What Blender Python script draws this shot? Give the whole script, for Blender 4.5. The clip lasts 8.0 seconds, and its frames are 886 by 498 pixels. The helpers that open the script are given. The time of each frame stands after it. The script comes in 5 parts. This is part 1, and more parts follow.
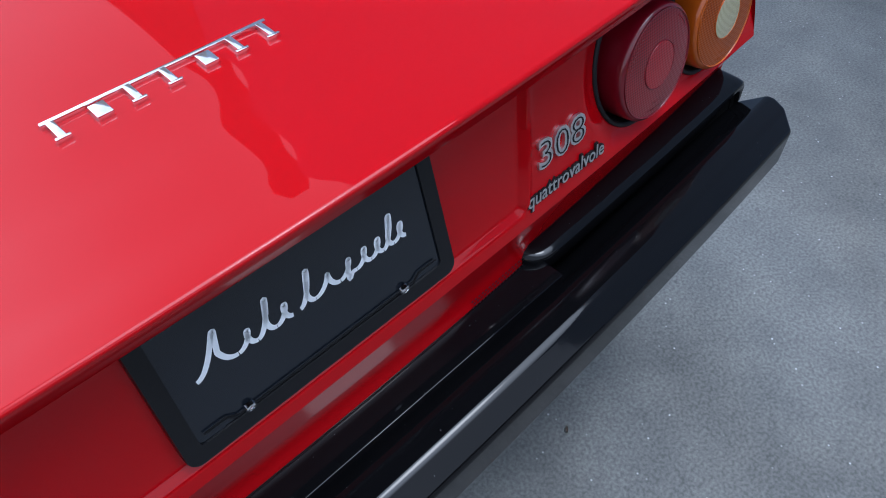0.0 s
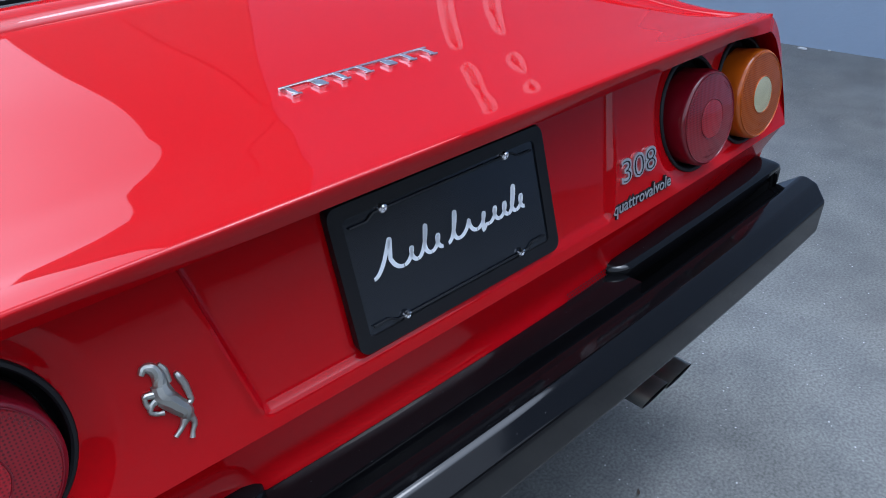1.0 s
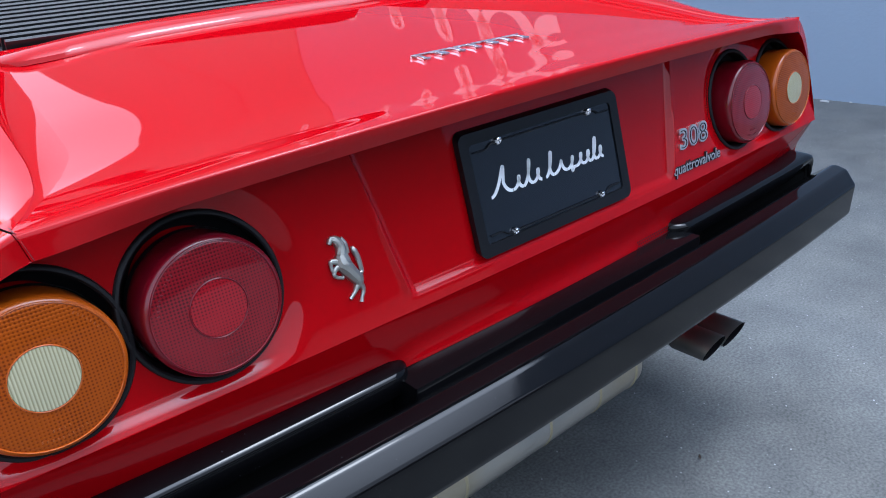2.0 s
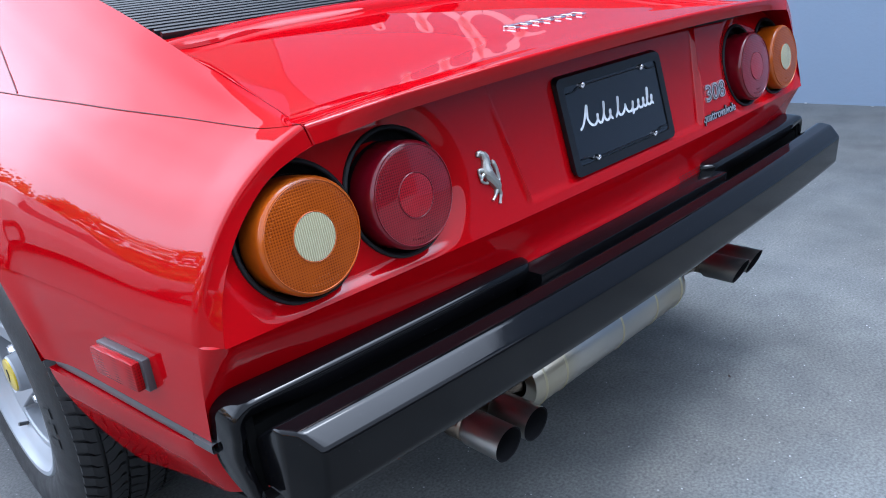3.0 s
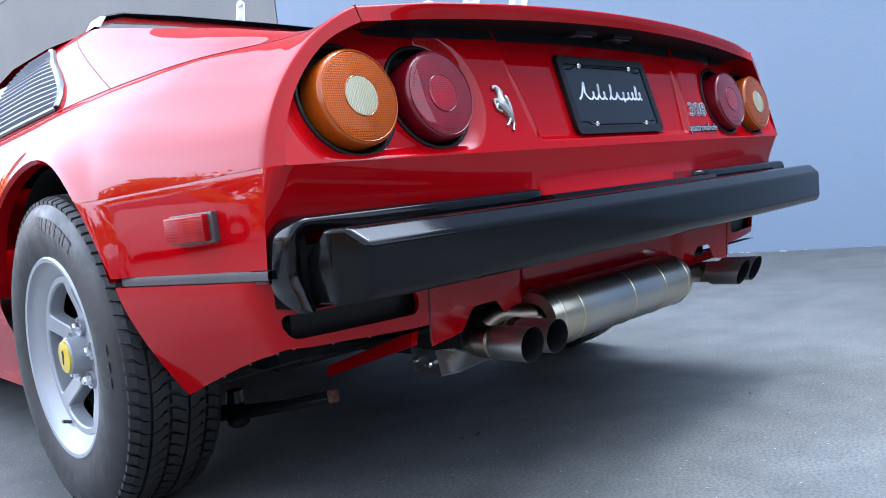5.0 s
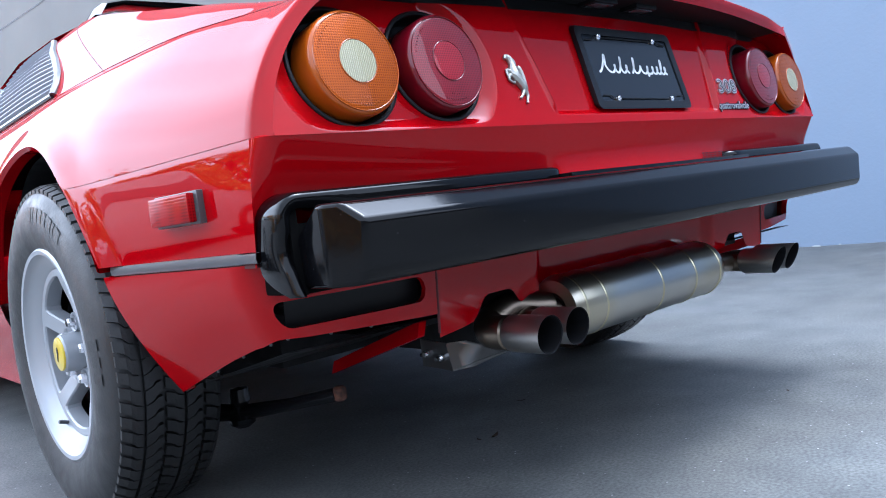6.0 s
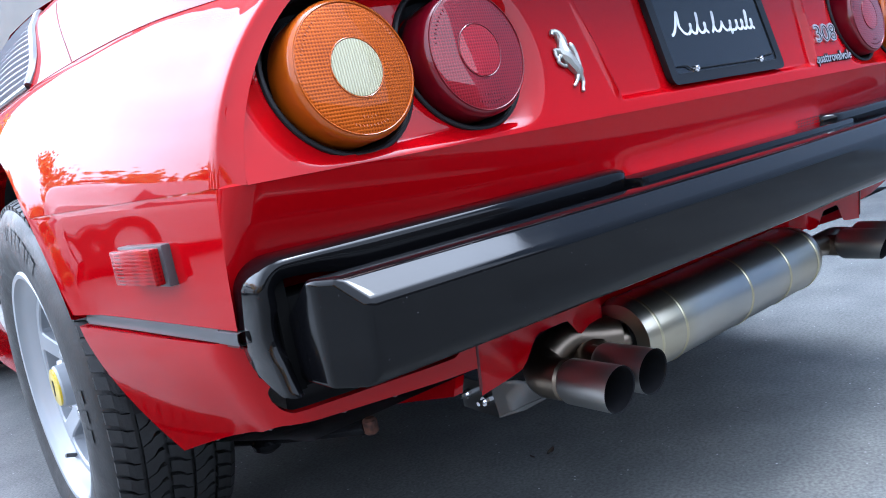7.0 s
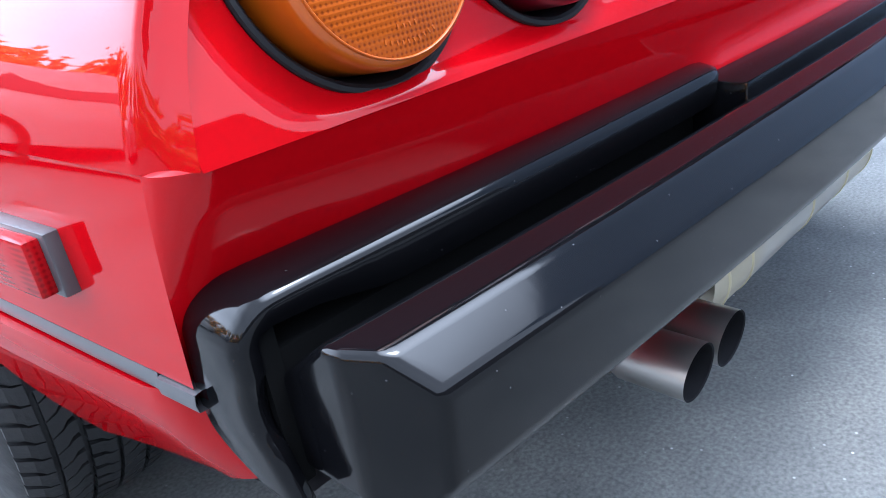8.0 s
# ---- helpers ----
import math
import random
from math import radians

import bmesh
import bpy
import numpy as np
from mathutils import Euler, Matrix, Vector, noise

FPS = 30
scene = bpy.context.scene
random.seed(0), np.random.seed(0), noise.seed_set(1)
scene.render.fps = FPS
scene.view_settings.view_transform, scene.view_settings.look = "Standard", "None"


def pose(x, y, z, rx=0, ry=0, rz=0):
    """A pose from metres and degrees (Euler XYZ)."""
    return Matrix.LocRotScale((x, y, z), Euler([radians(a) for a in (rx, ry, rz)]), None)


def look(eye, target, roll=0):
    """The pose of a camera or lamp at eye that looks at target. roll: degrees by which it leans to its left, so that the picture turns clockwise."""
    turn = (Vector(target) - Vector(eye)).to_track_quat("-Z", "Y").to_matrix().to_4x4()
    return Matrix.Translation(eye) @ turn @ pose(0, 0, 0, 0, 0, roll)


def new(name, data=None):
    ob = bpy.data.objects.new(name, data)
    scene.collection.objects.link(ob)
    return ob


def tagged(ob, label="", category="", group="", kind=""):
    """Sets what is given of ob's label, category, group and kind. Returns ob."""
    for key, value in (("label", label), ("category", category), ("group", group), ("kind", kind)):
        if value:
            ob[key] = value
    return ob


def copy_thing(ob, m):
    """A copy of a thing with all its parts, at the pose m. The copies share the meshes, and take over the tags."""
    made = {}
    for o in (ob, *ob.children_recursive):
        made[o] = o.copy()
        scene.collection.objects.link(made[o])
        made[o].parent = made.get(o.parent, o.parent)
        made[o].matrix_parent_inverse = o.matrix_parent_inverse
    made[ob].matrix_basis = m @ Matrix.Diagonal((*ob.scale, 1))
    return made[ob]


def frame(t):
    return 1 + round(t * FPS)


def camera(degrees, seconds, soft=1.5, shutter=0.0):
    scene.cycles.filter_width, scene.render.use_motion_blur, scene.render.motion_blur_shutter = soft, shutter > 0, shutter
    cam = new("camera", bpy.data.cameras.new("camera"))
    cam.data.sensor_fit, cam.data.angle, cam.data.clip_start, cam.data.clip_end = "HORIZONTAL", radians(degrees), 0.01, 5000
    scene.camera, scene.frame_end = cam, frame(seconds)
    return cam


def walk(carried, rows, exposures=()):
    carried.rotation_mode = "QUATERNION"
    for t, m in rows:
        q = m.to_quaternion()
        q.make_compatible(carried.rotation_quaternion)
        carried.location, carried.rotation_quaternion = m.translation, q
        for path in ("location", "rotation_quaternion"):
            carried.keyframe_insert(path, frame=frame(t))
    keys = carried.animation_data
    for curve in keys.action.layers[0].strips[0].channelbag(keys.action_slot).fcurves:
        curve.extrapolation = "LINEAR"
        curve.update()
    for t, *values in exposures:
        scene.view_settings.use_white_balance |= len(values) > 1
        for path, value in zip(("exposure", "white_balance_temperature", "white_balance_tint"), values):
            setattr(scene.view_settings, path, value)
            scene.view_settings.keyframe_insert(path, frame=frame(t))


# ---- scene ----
cam = camera(60.7, 8.0, soft=1.0)
PATH = [
    (0, (-0.207, -0.37, 1.216), (0.742, 0.619, -0.241), -2.0),
    (0.5, (-0.316, -0.46, 1.183), (0.729, 0.716, -0.052), -1.6),
    (1, (-0.492, -0.52, 1.132), (0.65, 0.765, 0.11), -2.1),
    (1.2, (-0.552, -0.55, 1.128), (0.59, 0.774, 0.157), -2.1),
    (2.3, (-0.841, -0.68, 1.039), (0.342, 0.734, 0.264), -4.0),
    (2.5, (-0.925, -0.703, 1.041), (0.284, 0.699, 0.284), -4.7),
    (3, (-1.109, -0.695, 1.001), (0.17, 0.659, 0.273), -5.6),
    (3.5, (-1.255, -0.71, 0.911), (0.11, 0.62, 0.304), -5.9),
    (4, (-1.308, -0.782, 0.775), (0.099, 0.581, 0.375), -6.2),
    (4.5, (-1.334, -0.835, 0.634), (0.07, 0.572, 0.414), -6.6),
    (5.8, (-1.3, -0.804, 0.516), (0.052, 0.667, 0.423), -7.3),
    (6, (-1.253, -0.779, 0.513), (0.087, 0.702, 0.407), -7.5),
    (6.5, (-1.14, -0.733, 0.553), (0.164, 0.774, 0.38), -8.6),
    (7, (-1.069, -0.62, 0.635), (0.144, 0.944, 0.345), -10.2),
    (7.5, (-0.979, -0.466, 0.71), (0.221, 1.071, 0.265), -10.1),
    (7.7, (-0.961, -0.411, 0.718), (0.259, 1.071, 0.156), -9.6),
    (8, (-0.942, -0.322, 0.725), (0.292, 1.012, -0.111), -8.9),
]
walk(cam, [(t, look(eye, target, roll)) for t, eye, target, roll in PATH], exposures=[(0.0, 0.6, 5300, 10), (1.0, 0.8, 5300, 10), (2.5, 1.1, 5300, 10), (3.5, 1.3, 5300, 10), (4.5, 1.47, 5300, 10), (6.0, 1.58, 5300, 10), (7.0, 1.8, 5300, 10), (7.5, 1.83, 5300, 10), (8.0, 2.08, 5300, 10)])

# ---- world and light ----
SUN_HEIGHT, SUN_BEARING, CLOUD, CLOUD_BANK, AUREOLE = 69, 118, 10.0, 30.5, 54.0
sun_way = Vector((math.sin(radians(SUN_BEARING)), math.cos(radians(SUN_BEARING)), math.tan(radians(SUN_HEIGHT)))).normalized()
world = bpy.data.worlds.new("sky")
scene.world = world
world.use_nodes = True
wn, wl = world.node_tree.nodes, world.node_tree.links
sky = wn.new("ShaderNodeTexSky")
sky.sky_type = "NISHITA"
sky.sun_disc = False
sky.sun_elevation = radians(SUN_HEIGHT)
sky.sun_rotation = radians(SUN_BEARING)
sky.air_density, sky.dust_density, sky.ozone_density = 1.3, 5.0, 1.0
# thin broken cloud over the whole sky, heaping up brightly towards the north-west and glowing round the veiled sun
way = wn.new("ShaderNodeTexCoord")
flat = wn.new("ShaderNodeMapping")
flat.inputs["Scale"].default_value = (1.0, 1.0, 2.2)
veil = wn.new("ShaderNodeTexNoise")
veil.inputs["Scale"].default_value, veil.inputs["Detail"].default_value = 1.7, 6.0
dense = wn.new("ShaderNodeMapRange")
dense.inputs["From Min"].default_value, dense.inputs["From Max"].default_value = 0.30, 0.68
dense.inputs["To Min"].default_value, dense.inputs["To Max"].default_value = 0.58, 0.95
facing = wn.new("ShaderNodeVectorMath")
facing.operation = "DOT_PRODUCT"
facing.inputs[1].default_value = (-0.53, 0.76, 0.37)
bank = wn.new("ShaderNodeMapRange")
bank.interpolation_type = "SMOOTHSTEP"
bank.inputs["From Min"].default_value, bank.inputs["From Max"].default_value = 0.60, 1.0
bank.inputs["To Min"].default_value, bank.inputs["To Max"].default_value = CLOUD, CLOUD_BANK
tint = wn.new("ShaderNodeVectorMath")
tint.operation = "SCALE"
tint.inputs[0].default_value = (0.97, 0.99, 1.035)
haze = wn.new("ShaderNodeMix")
haze.data_type = "RGBA"
wl.new(way.outputs["Generated"], flat.inputs["Vector"])
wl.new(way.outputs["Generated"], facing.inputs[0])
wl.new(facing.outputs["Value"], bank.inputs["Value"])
near_sun = wn.new("ShaderNodeVectorMath")
near_sun.operation = "DOT_PRODUCT"
near_sun.inputs[1].default_value = sun_way
glow = wn.new("ShaderNodeMapRange")
glow.interpolation_type = "SMOOTHSTEP"
glow.inputs["From Min"].default_value, glow.inputs["From Max"].default_value = 0.84, 1.0
glow.inputs["To Min"].default_value, glow.inputs["To Max"].default_value = 0.0, AUREOLE
both = wn.new("ShaderNodeMath")
both.operation = "ADD"
wl.new(way.outputs["Generated"], near_sun.inputs[0])
wl.new(near_sun.outputs["Value"], glow.inputs["Value"])
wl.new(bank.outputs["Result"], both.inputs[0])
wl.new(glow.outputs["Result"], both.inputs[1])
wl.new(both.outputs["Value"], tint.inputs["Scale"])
wl.new(flat.outputs["Vector"], veil.inputs["Vector"])
wl.new(veil.outputs["Fac"], dense.inputs["Value"])
wl.new(dense.outputs["Result"], haze.inputs[0])
wl.new(sky.outputs[0], haze.inputs[6])
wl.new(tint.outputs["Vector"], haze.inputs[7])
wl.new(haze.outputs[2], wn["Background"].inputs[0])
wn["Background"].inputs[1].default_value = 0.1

sun = new("sun", bpy.data.lights.new("sun", "SUN"))
sun.data.energy, sun.data.angle, sun.data.color = 0.68, radians(14), (1.0, 0.95, 0.88)
sun.matrix_world = look(sun_way * 10, (0, 0, 0))


# ---- material helpers ----
def material(name, base, rough=0.5, metal=0.0, coat=0.0, **inputs):
    m = bpy.data.materials.new(name)
    m.use_nodes = True
    b = m.node_tree.nodes["Principled BSDF"]
    b.inputs["Base Color"].default_value = (*base, 1)
    b.inputs["Roughness"].default_value = rough
    b.inputs["Metallic"].default_value = metal
    b.inputs["Coat Weight"].default_value = coat
    b.inputs["Coat Roughness"].default_value = 0.02
    for k, v in inputs.items():
        b.inputs[k.replace("_", " ")].default_value = v
    return m


def add(m, kind, **props):
    n = m.node_tree.nodes.new(kind)
    for k, v in props.items():
        if k[0].isupper():
            n.inputs[k.replace("_", " ")].default_value = v
        else:
            setattr(n, k, v)
    return n


def wire(m, a, b):
    m.node_tree.links.new(a, b)


def shader(m):
    return m.node_tree.nodes["Principled BSDF"]


def coords(m):
    return add(m, "ShaderNodeTexCoord").outputs["Object"]


def noise_tex(m, scale, detail=4.0, vec=None):
    n = add(m, "ShaderNodeTexNoise", Scale=scale, Detail=detail)
    wire(m, vec or coords(m), n.inputs["Vector"])
    return n.outputs["Fac"]


def ramp(m, fac, stops):
    r = add(m, "ShaderNodeValToRGB")
    e = r.color_ramp.elements
    while len(e) < len(stops):
        e.new(0.5)
    for k, (p, c) in zip(e, stops):
        k.position, k.color = p, (*c, 1) if len(c) == 3 else c
    wire(m, fac, r.inputs["Fac"])
    return r.outputs["Color"]


def bump(m, height, strength, distance=0.001, prior=None):
    n = add(m, "ShaderNodeBump", Strength=strength, Distance=distance)
    wire(m, height, n.inputs["Height"])
    if prior:
        wire(m, prior, n.inputs["Normal"])
    wire(m, n.outputs["Normal"], shader(m).inputs["Normal"])
    return n.outputs["Normal"]


def rough_var(m, scale, low, high):
    wire(m, ramp(m, noise_tex(m, scale), [(0.3, (low,) * 3), (0.7, (high,) * 3)]), shader(m).inputs["Roughness"])


# ---- materials ----
RED = material("red_paint", (0.29, 0.0, 0.002), 0.5, coat=0.62, Specular_IOR_Level=0.0, Coat_IOR=1.46)
BLACK = material("glossy_black_bumper", (0.0025, 0.0025, 0.003), 0.1, Specular_IOR_Level=0.22)
rough_var(BLACK, 24, 0.05, 0.11)
bump(BLACK, noise_tex(BLACK, 35, 3), 0.025, 0.002)
bd = add(BLACK, "ShaderNodeTexVoronoi", Scale=230.0)
wire(BLACK, coords(BLACK), bd.inputs["Vector"])
bd1 = ramp(BLACK, bd.outputs["Distance"], [(0.08, (1, 1, 1)), (0.16, (0, 0, 0))])
bd2 = ramp(BLACK, bd.outputs["Color"], [(0.84, (0, 0, 0)), (0.92, (1, 1, 1))])
bdm = add(BLACK, "ShaderNodeMix", data_type="RGBA", blend_type="MULTIPLY")
bdm.inputs[0].default_value = 1.0
wire(BLACK, bd1, bdm.inputs[6])
wire(BLACK, bd2, bdm.inputs[7])
wire(BLACK, ramp(BLACK, bdm.outputs[2], [(0.0, (0.0025, 0.0025, 0.003)), (1.0, (0.09, 0.09, 0.093))]), shader(BLACK).inputs["Base Color"])
VOID = material("deep_black", (0.003, 0.003, 0.003), 0.9, Specular_IOR_Level=0.03)
SLAT = material("satin_black_slat", (0.012, 0.012, 0.013), 0.35)
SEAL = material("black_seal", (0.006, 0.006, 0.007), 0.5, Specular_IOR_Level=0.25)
DARK = material("underbody_black", (0.008, 0.008, 0.009), 0.7, Specular_IOR_Level=0.25)
rough_var(DARK, 20, 0.5, 0.85)
ARM = material("oily_black_steel", (0.010, 0.010, 0.012), 0.25, Specular_IOR_Level=0.5)
RUST = material("surface_rust", (0.11, 0.045, 0.028), 0.8)
wire(RUST, ramp(RUST, noise_tex(RUST, 90, 4), [(0.35, (0.05, 0.022, 0.016)), (0.65, (0.16, 0.065, 0.04))]), shader(RUST).inputs["Base Color"])
GROOVE = material("panel_gap", (0.07, 0.003, 0.005), 0.6)
HEAT = material("straw_tinted_weld", (0.50, 0.45, 0.30), 0.3, 1.0)
CHROME = material("chrome", (0.82, 0.82, 0.84), 0.10, 1.0)
BADGE = material("bright_badge_silver", (0.74, 0.74, 0.73), 0.36, 1.0)
PEWTER = material("cast_silver", (0.43, 0.425, 0.39), 0.42, 1.0)
bump(PEWTER, noise_tex(PEWTER, 300), 0.3, 0.001)
STEEL = material("stainless_steel", (0.50, 0.48, 0.45), 0.28, 1.0)
DSTEEL = material("dull_steel", (0.12, 0.12, 0.12), 0.38, 1.0)
TIP = material("dark_chrome_tip", (0.42, 0.41, 0.39), 0.36, 1.0)
TIP_IN = material("black_tip_inside", (0.006, 0.006, 0.007), 0.8, Specular_IOR_Level=0.1)
PIPE = material("heat_blued_pipe", (0.19, 0.155, 0.12), 0.33, 1.0)
SILVER = material("silver_wheel_paint", (0.30, 0.313, 0.332), 0.45, 0.25, coat=0.1)
TYRE = material("tyre_rubber", (0.016, 0.016, 0.0165), 0.5, Specular_IOR_Level=0.45)
rough_var(TYRE, 25, 0.36, 0.58)
bump(TYRE, noise_tex(TYRE, 180), 0.25, 0.002)
YELLOW = material("yellow_cap", (0.55, 0.40, 0.005), 0.3, coat=0.6)
PLATE = material("black_plate", (0.007, 0.009, 0.013), 0.16, Specular_IOR_Level=0.5)
FRAME = material("black_plate_frame", (0.005, 0.005, 0.006), 0.3, Specular_IOR_Level=0.3)
WHITE = material("white_script", (0.68, 0.70, 0.72), 0.45)
AMBER = material("amber_lens", (0.62, 0.13, 0.001), 0.3, 0.55, coat=0.22, Specular_IOR_Level=0.2)
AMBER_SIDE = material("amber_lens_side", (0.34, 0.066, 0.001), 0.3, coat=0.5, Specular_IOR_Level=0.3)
REDLENS = material("red_lens", (0.22, 0.006, 0.016), 0.3, 0.3, coat=0.85, Specular_IOR_Level=0.2)
REDCORE = material("red_lens_core", (0.30, 0.004, 0.010), 0.3, 0.3, coat=0.85, Specular_IOR_Level=0.2)
CLEAR = material("clear_lens", (0.50, 0.46, 0.25), 0.2, coat=0.6)
MARKER = material("red_marker_lens", (0.30, 0.002, 0.005), 0.15, coat=0.0, Specular_IOR_Level=0.25)
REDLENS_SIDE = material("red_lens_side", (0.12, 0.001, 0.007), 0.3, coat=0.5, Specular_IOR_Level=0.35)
GLASS = material("tinted_glass", (0.02, 0.025, 0.03), 0.05, coat=0.3)
STRIP = material("grey_trim_strip", (0.07, 0.07, 0.073), 0.28, 0.2)
# vent slats carry the blue-grey of the mirrored sky in their colour
VENT = material("sky_tinted_vent_slat", (0.13, 0.15, 0.19), 0.32, 0.2)
LAMPGREY = material("plate_lamp_lens", (0.03, 0.03, 0.033), 0.2)


def lens_grid(m, freq, strength):
    """A moulded grid of small prisms over the lens."""
    c = add(m, "ShaderNodeSeparateXYZ")
    wire(m, coords(m), c.inputs[0])
    out = []
    for axis in ("X", "Z"):
        k = add(m, "ShaderNodeMath", operation="MULTIPLY")
        wire(m, c.outputs[axis], k.inputs[0])
        k.inputs[1].default_value = freq
        s = add(m, "ShaderNodeMath", operation="SINE")
        wire(m, k.outputs[0], s.inputs[0])
        out.append(s.outputs[0])
    mx = add(m, "ShaderNodeMath", operation="ADD")
    wire(m, out[0], mx.inputs[0])
    wire(m, out[1], mx.inputs[1])
    bump(m, mx.outputs[0], strength, 0.002)
    return mx.outputs[0]


def lens_cells(m, freq, strength, dark, light):
    """Moulded prisms, their sparkle painted into the colour as lighter and darker cells."""
    h = lens_grid(m, freq, strength)
    k = add(m, "ShaderNodeMath", operation="MULTIPLY_ADD")
    wire(m, h, k.inputs[0])
    k.inputs[1].default_value, k.inputs[2].default_value = 0.25, 0.5
    n = noise_tex(m, 22, 3)
    j = add(m, "ShaderNodeMath", operation="ADD")
    wire(m, k.outputs[0], j.inputs[0])
    wire(m, n, j.inputs[1])
    wire(m, ramp(m, j.outputs[0], [(0.55, dark), (1.35, light)]), shader(m).inputs["Base Color"])


lens_cells(AMBER, 2 * math.pi / 0.0034, 0.12, (0.17, 0.025, 0.0), (0.36, 0.068, 0.001))
lens_cells(REDLENS, 2 * math.pi / 0.0034, 0.10, (0.055, 0.0004, 0.003), (0.19, 0.001, 0.007))
lens_cells(REDCORE, 2 * math.pi / 0.0034, 0.12, (0.10, 0.001, 0.004), (0.28, 0.002, 0.009))
lens_cells(MARKER, 2 * math.pi / 0.004, 0.05, (0.15, 0.001, 0.002), (0.26, 0.002, 0.004))
# ribs of the pale centre lens
rc = add(CLEAR, "ShaderNodeTexWave", wave_type="BANDS", bands_direction="X", Scale=105.0, Distortion=0.0)
wire(CLEAR, coords(CLEAR), rc.inputs["Vector"])
wire(CLEAR, ramp(CLEAR, rc.outputs["Fac"], [(0.0, (0.22, 0.20, 0.11)), (0.6, (0.36, 0.34, 0.21))]), shader(CLEAR).inputs["Base Color"])
bump(CLEAR, rc.outputs["Fac"], 0.4, 0.002)
# faint streaks and fine dust on the steel and the bumper
wire(STEEL, ramp(STEEL, noise_tex(STEEL, 4, 2), [(0.3, (0.35, 0.355, 0.35)), (0.5, (0.43, 0.415, 0.375)), (0.68, (0.40, 0.35, 0.24))]), shader(STEEL).inputs["Base Color"])

ASPHALT = material("sealed_asphalt", (0.1, 0.1, 0.11), 0.8)
ac = coords(ASPHALT)
a_col = ramp(ASPHALT, noise_tex(ASPHALT, 1.4, 6, ac), [(0.3, (0.083, 0.087, 0.086)), (0.7, (0.116, 0.120, 0.117))])
a_fine = ramp(ASPHALT, noise_tex(ASPHALT, 160, 3, ac), [(0.33, (0.66,) * 3), (0.68, (1.30,) * 3)])
a_mul = add(ASPHALT, "ShaderNodeMix", data_type="RGBA", blend_type="MULTIPLY")
a_mul.inputs[0].default_value = 1.0
wire(ASPHALT, a_col, a_mul.inputs[6])
wire(ASPHALT, a_fine, a_mul.inputs[7])
a_brown = ramp(ASPHALT, noise_tex(ASPHALT, 0.55, 7, ac), [(0.42, (1, 1, 1)), (0.56, (0.86, 0.83, 0.80)), (0.62, (0.98, 0.98, 0.98))])
a_mul2 = add(ASPHALT, "ShaderNodeMix", data_type="RGBA", blend_type="MULTIPLY")
a_mul2.inputs[0].default_value = 1.0
wire(ASPHALT, a_mul.outputs[2], a_mul2.inputs[6])
wire(ASPHALT, a_brown, a_mul2.inputs[7])
a_blot = ramp(ASPHALT, noise_tex(ASPHALT, 7, 5, ac), [(0.30, (0.80, 0.81, 0.82)), (0.50, (1.0, 1.0, 1.0)), (0.70, (1.20, 1.19, 1.17))])
a_mul4 = add(ASPHALT, "ShaderNodeMix", data_type="RGBA", blend_type="MULTIPLY")
a_mul4.inputs[0].default_value = 1.0
a_pits = ramp(ASPHALT, noise_tex(ASPHALT, 38, 6, ac), [(0.28, (0.78, 0.78, 0.79)), (0.42, (1, 1, 1))])
a_mul3 = add(ASPHALT, "ShaderNodeMix", data_type="RGBA", blend_type="MULTIPLY")
a_mul3.inputs[0].default_value = 1.0
wire(ASPHALT, a_mul2.outputs[2], a_mul3.inputs[6])
wire(ASPHALT, a_pits, a_mul3.inputs[7])
vor = add(ASPHALT, "ShaderNodeTexVoronoi", Scale=120.0)
wire(ASPHALT, ac, vor.inputs["Vector"])
speck = ramp(ASPHALT, vor.outputs["Distance"], [(0.16, (1, 1, 1)), (0.28, (0, 0, 0))])
vr = ramp(ASPHALT, vor.outputs["Color"], [(0.86, (0, 0, 0)), (0.94, (1, 1, 1))])
sp = add(ASPHALT, "ShaderNodeMix", data_type="RGBA", blend_type="MULTIPLY")
sp.inputs[0].default_value = 1.0
wire(ASPHALT, speck, sp.inputs[6])
wire(ASPHALT, vr, sp.inputs[7])
a_out = add(ASPHALT, "ShaderNodeMix", data_type="RGBA")
wire(ASPHALT, sp.outputs[2], a_out.inputs[0])
wire(ASPHALT, a_mul3.outputs[2], a_mul4.inputs[6])
wire(ASPHALT, a_blot, a_mul4.inputs[7])
wire(ASPHALT, a_mul4.outputs[2], a_out.inputs[6])
a_out.inputs[7].default_value = (0.42, 0.42, 0.43, 1)
wire(ASPHALT, a_out.outputs[2], shader(ASPHALT).inputs["Base Color"])
rough_var(ASPHALT, 2, 0.5, 0.8)
bump(ASPHALT, noise_tex(ASPHALT, 420, 4, ac), 0.4, 0.002)

WALL = material("blue_grey_stucco", (0.36, 0.44, 0.56), 0.8)
wc = coords(WALL)
wire(WALL, ramp(WALL, noise_tex(WALL, 0.8, 5, wc), [(0.3, (0.182, 0.236, 0.312)), (0.7, (0.205, 0.26, 0.339))]), shader(WALL).inputs["Base Color"])
bump(WALL, noise_tex(WALL, 60, 5, wc), 0.25, 0.004)
SCREEN = material("dark_reflection_screen", (0.05, 0.045, 0.04), 0.8)
wire(SCREEN, ramp(SCREEN, noise_tex(SCREEN, 3, 5), [(0.3, (0.03, 0.028, 0.026)), (0.7, (0.06, 0.053, 0.046))]), shader(SCREEN).inputs["Base Color"])
WALL_B = material("grey_beige_stucco", (0.25, 0.25, 0.24), 0.85)
wire(WALL_B, ramp(WALL_B, noise_tex(WALL_B, 1.1, 5), [(0.3, (0.16, 0.162, 0.158)), (0.7, (0.185, 0.187, 0.18))]), shader(WALL_B).inputs["Base Color"])
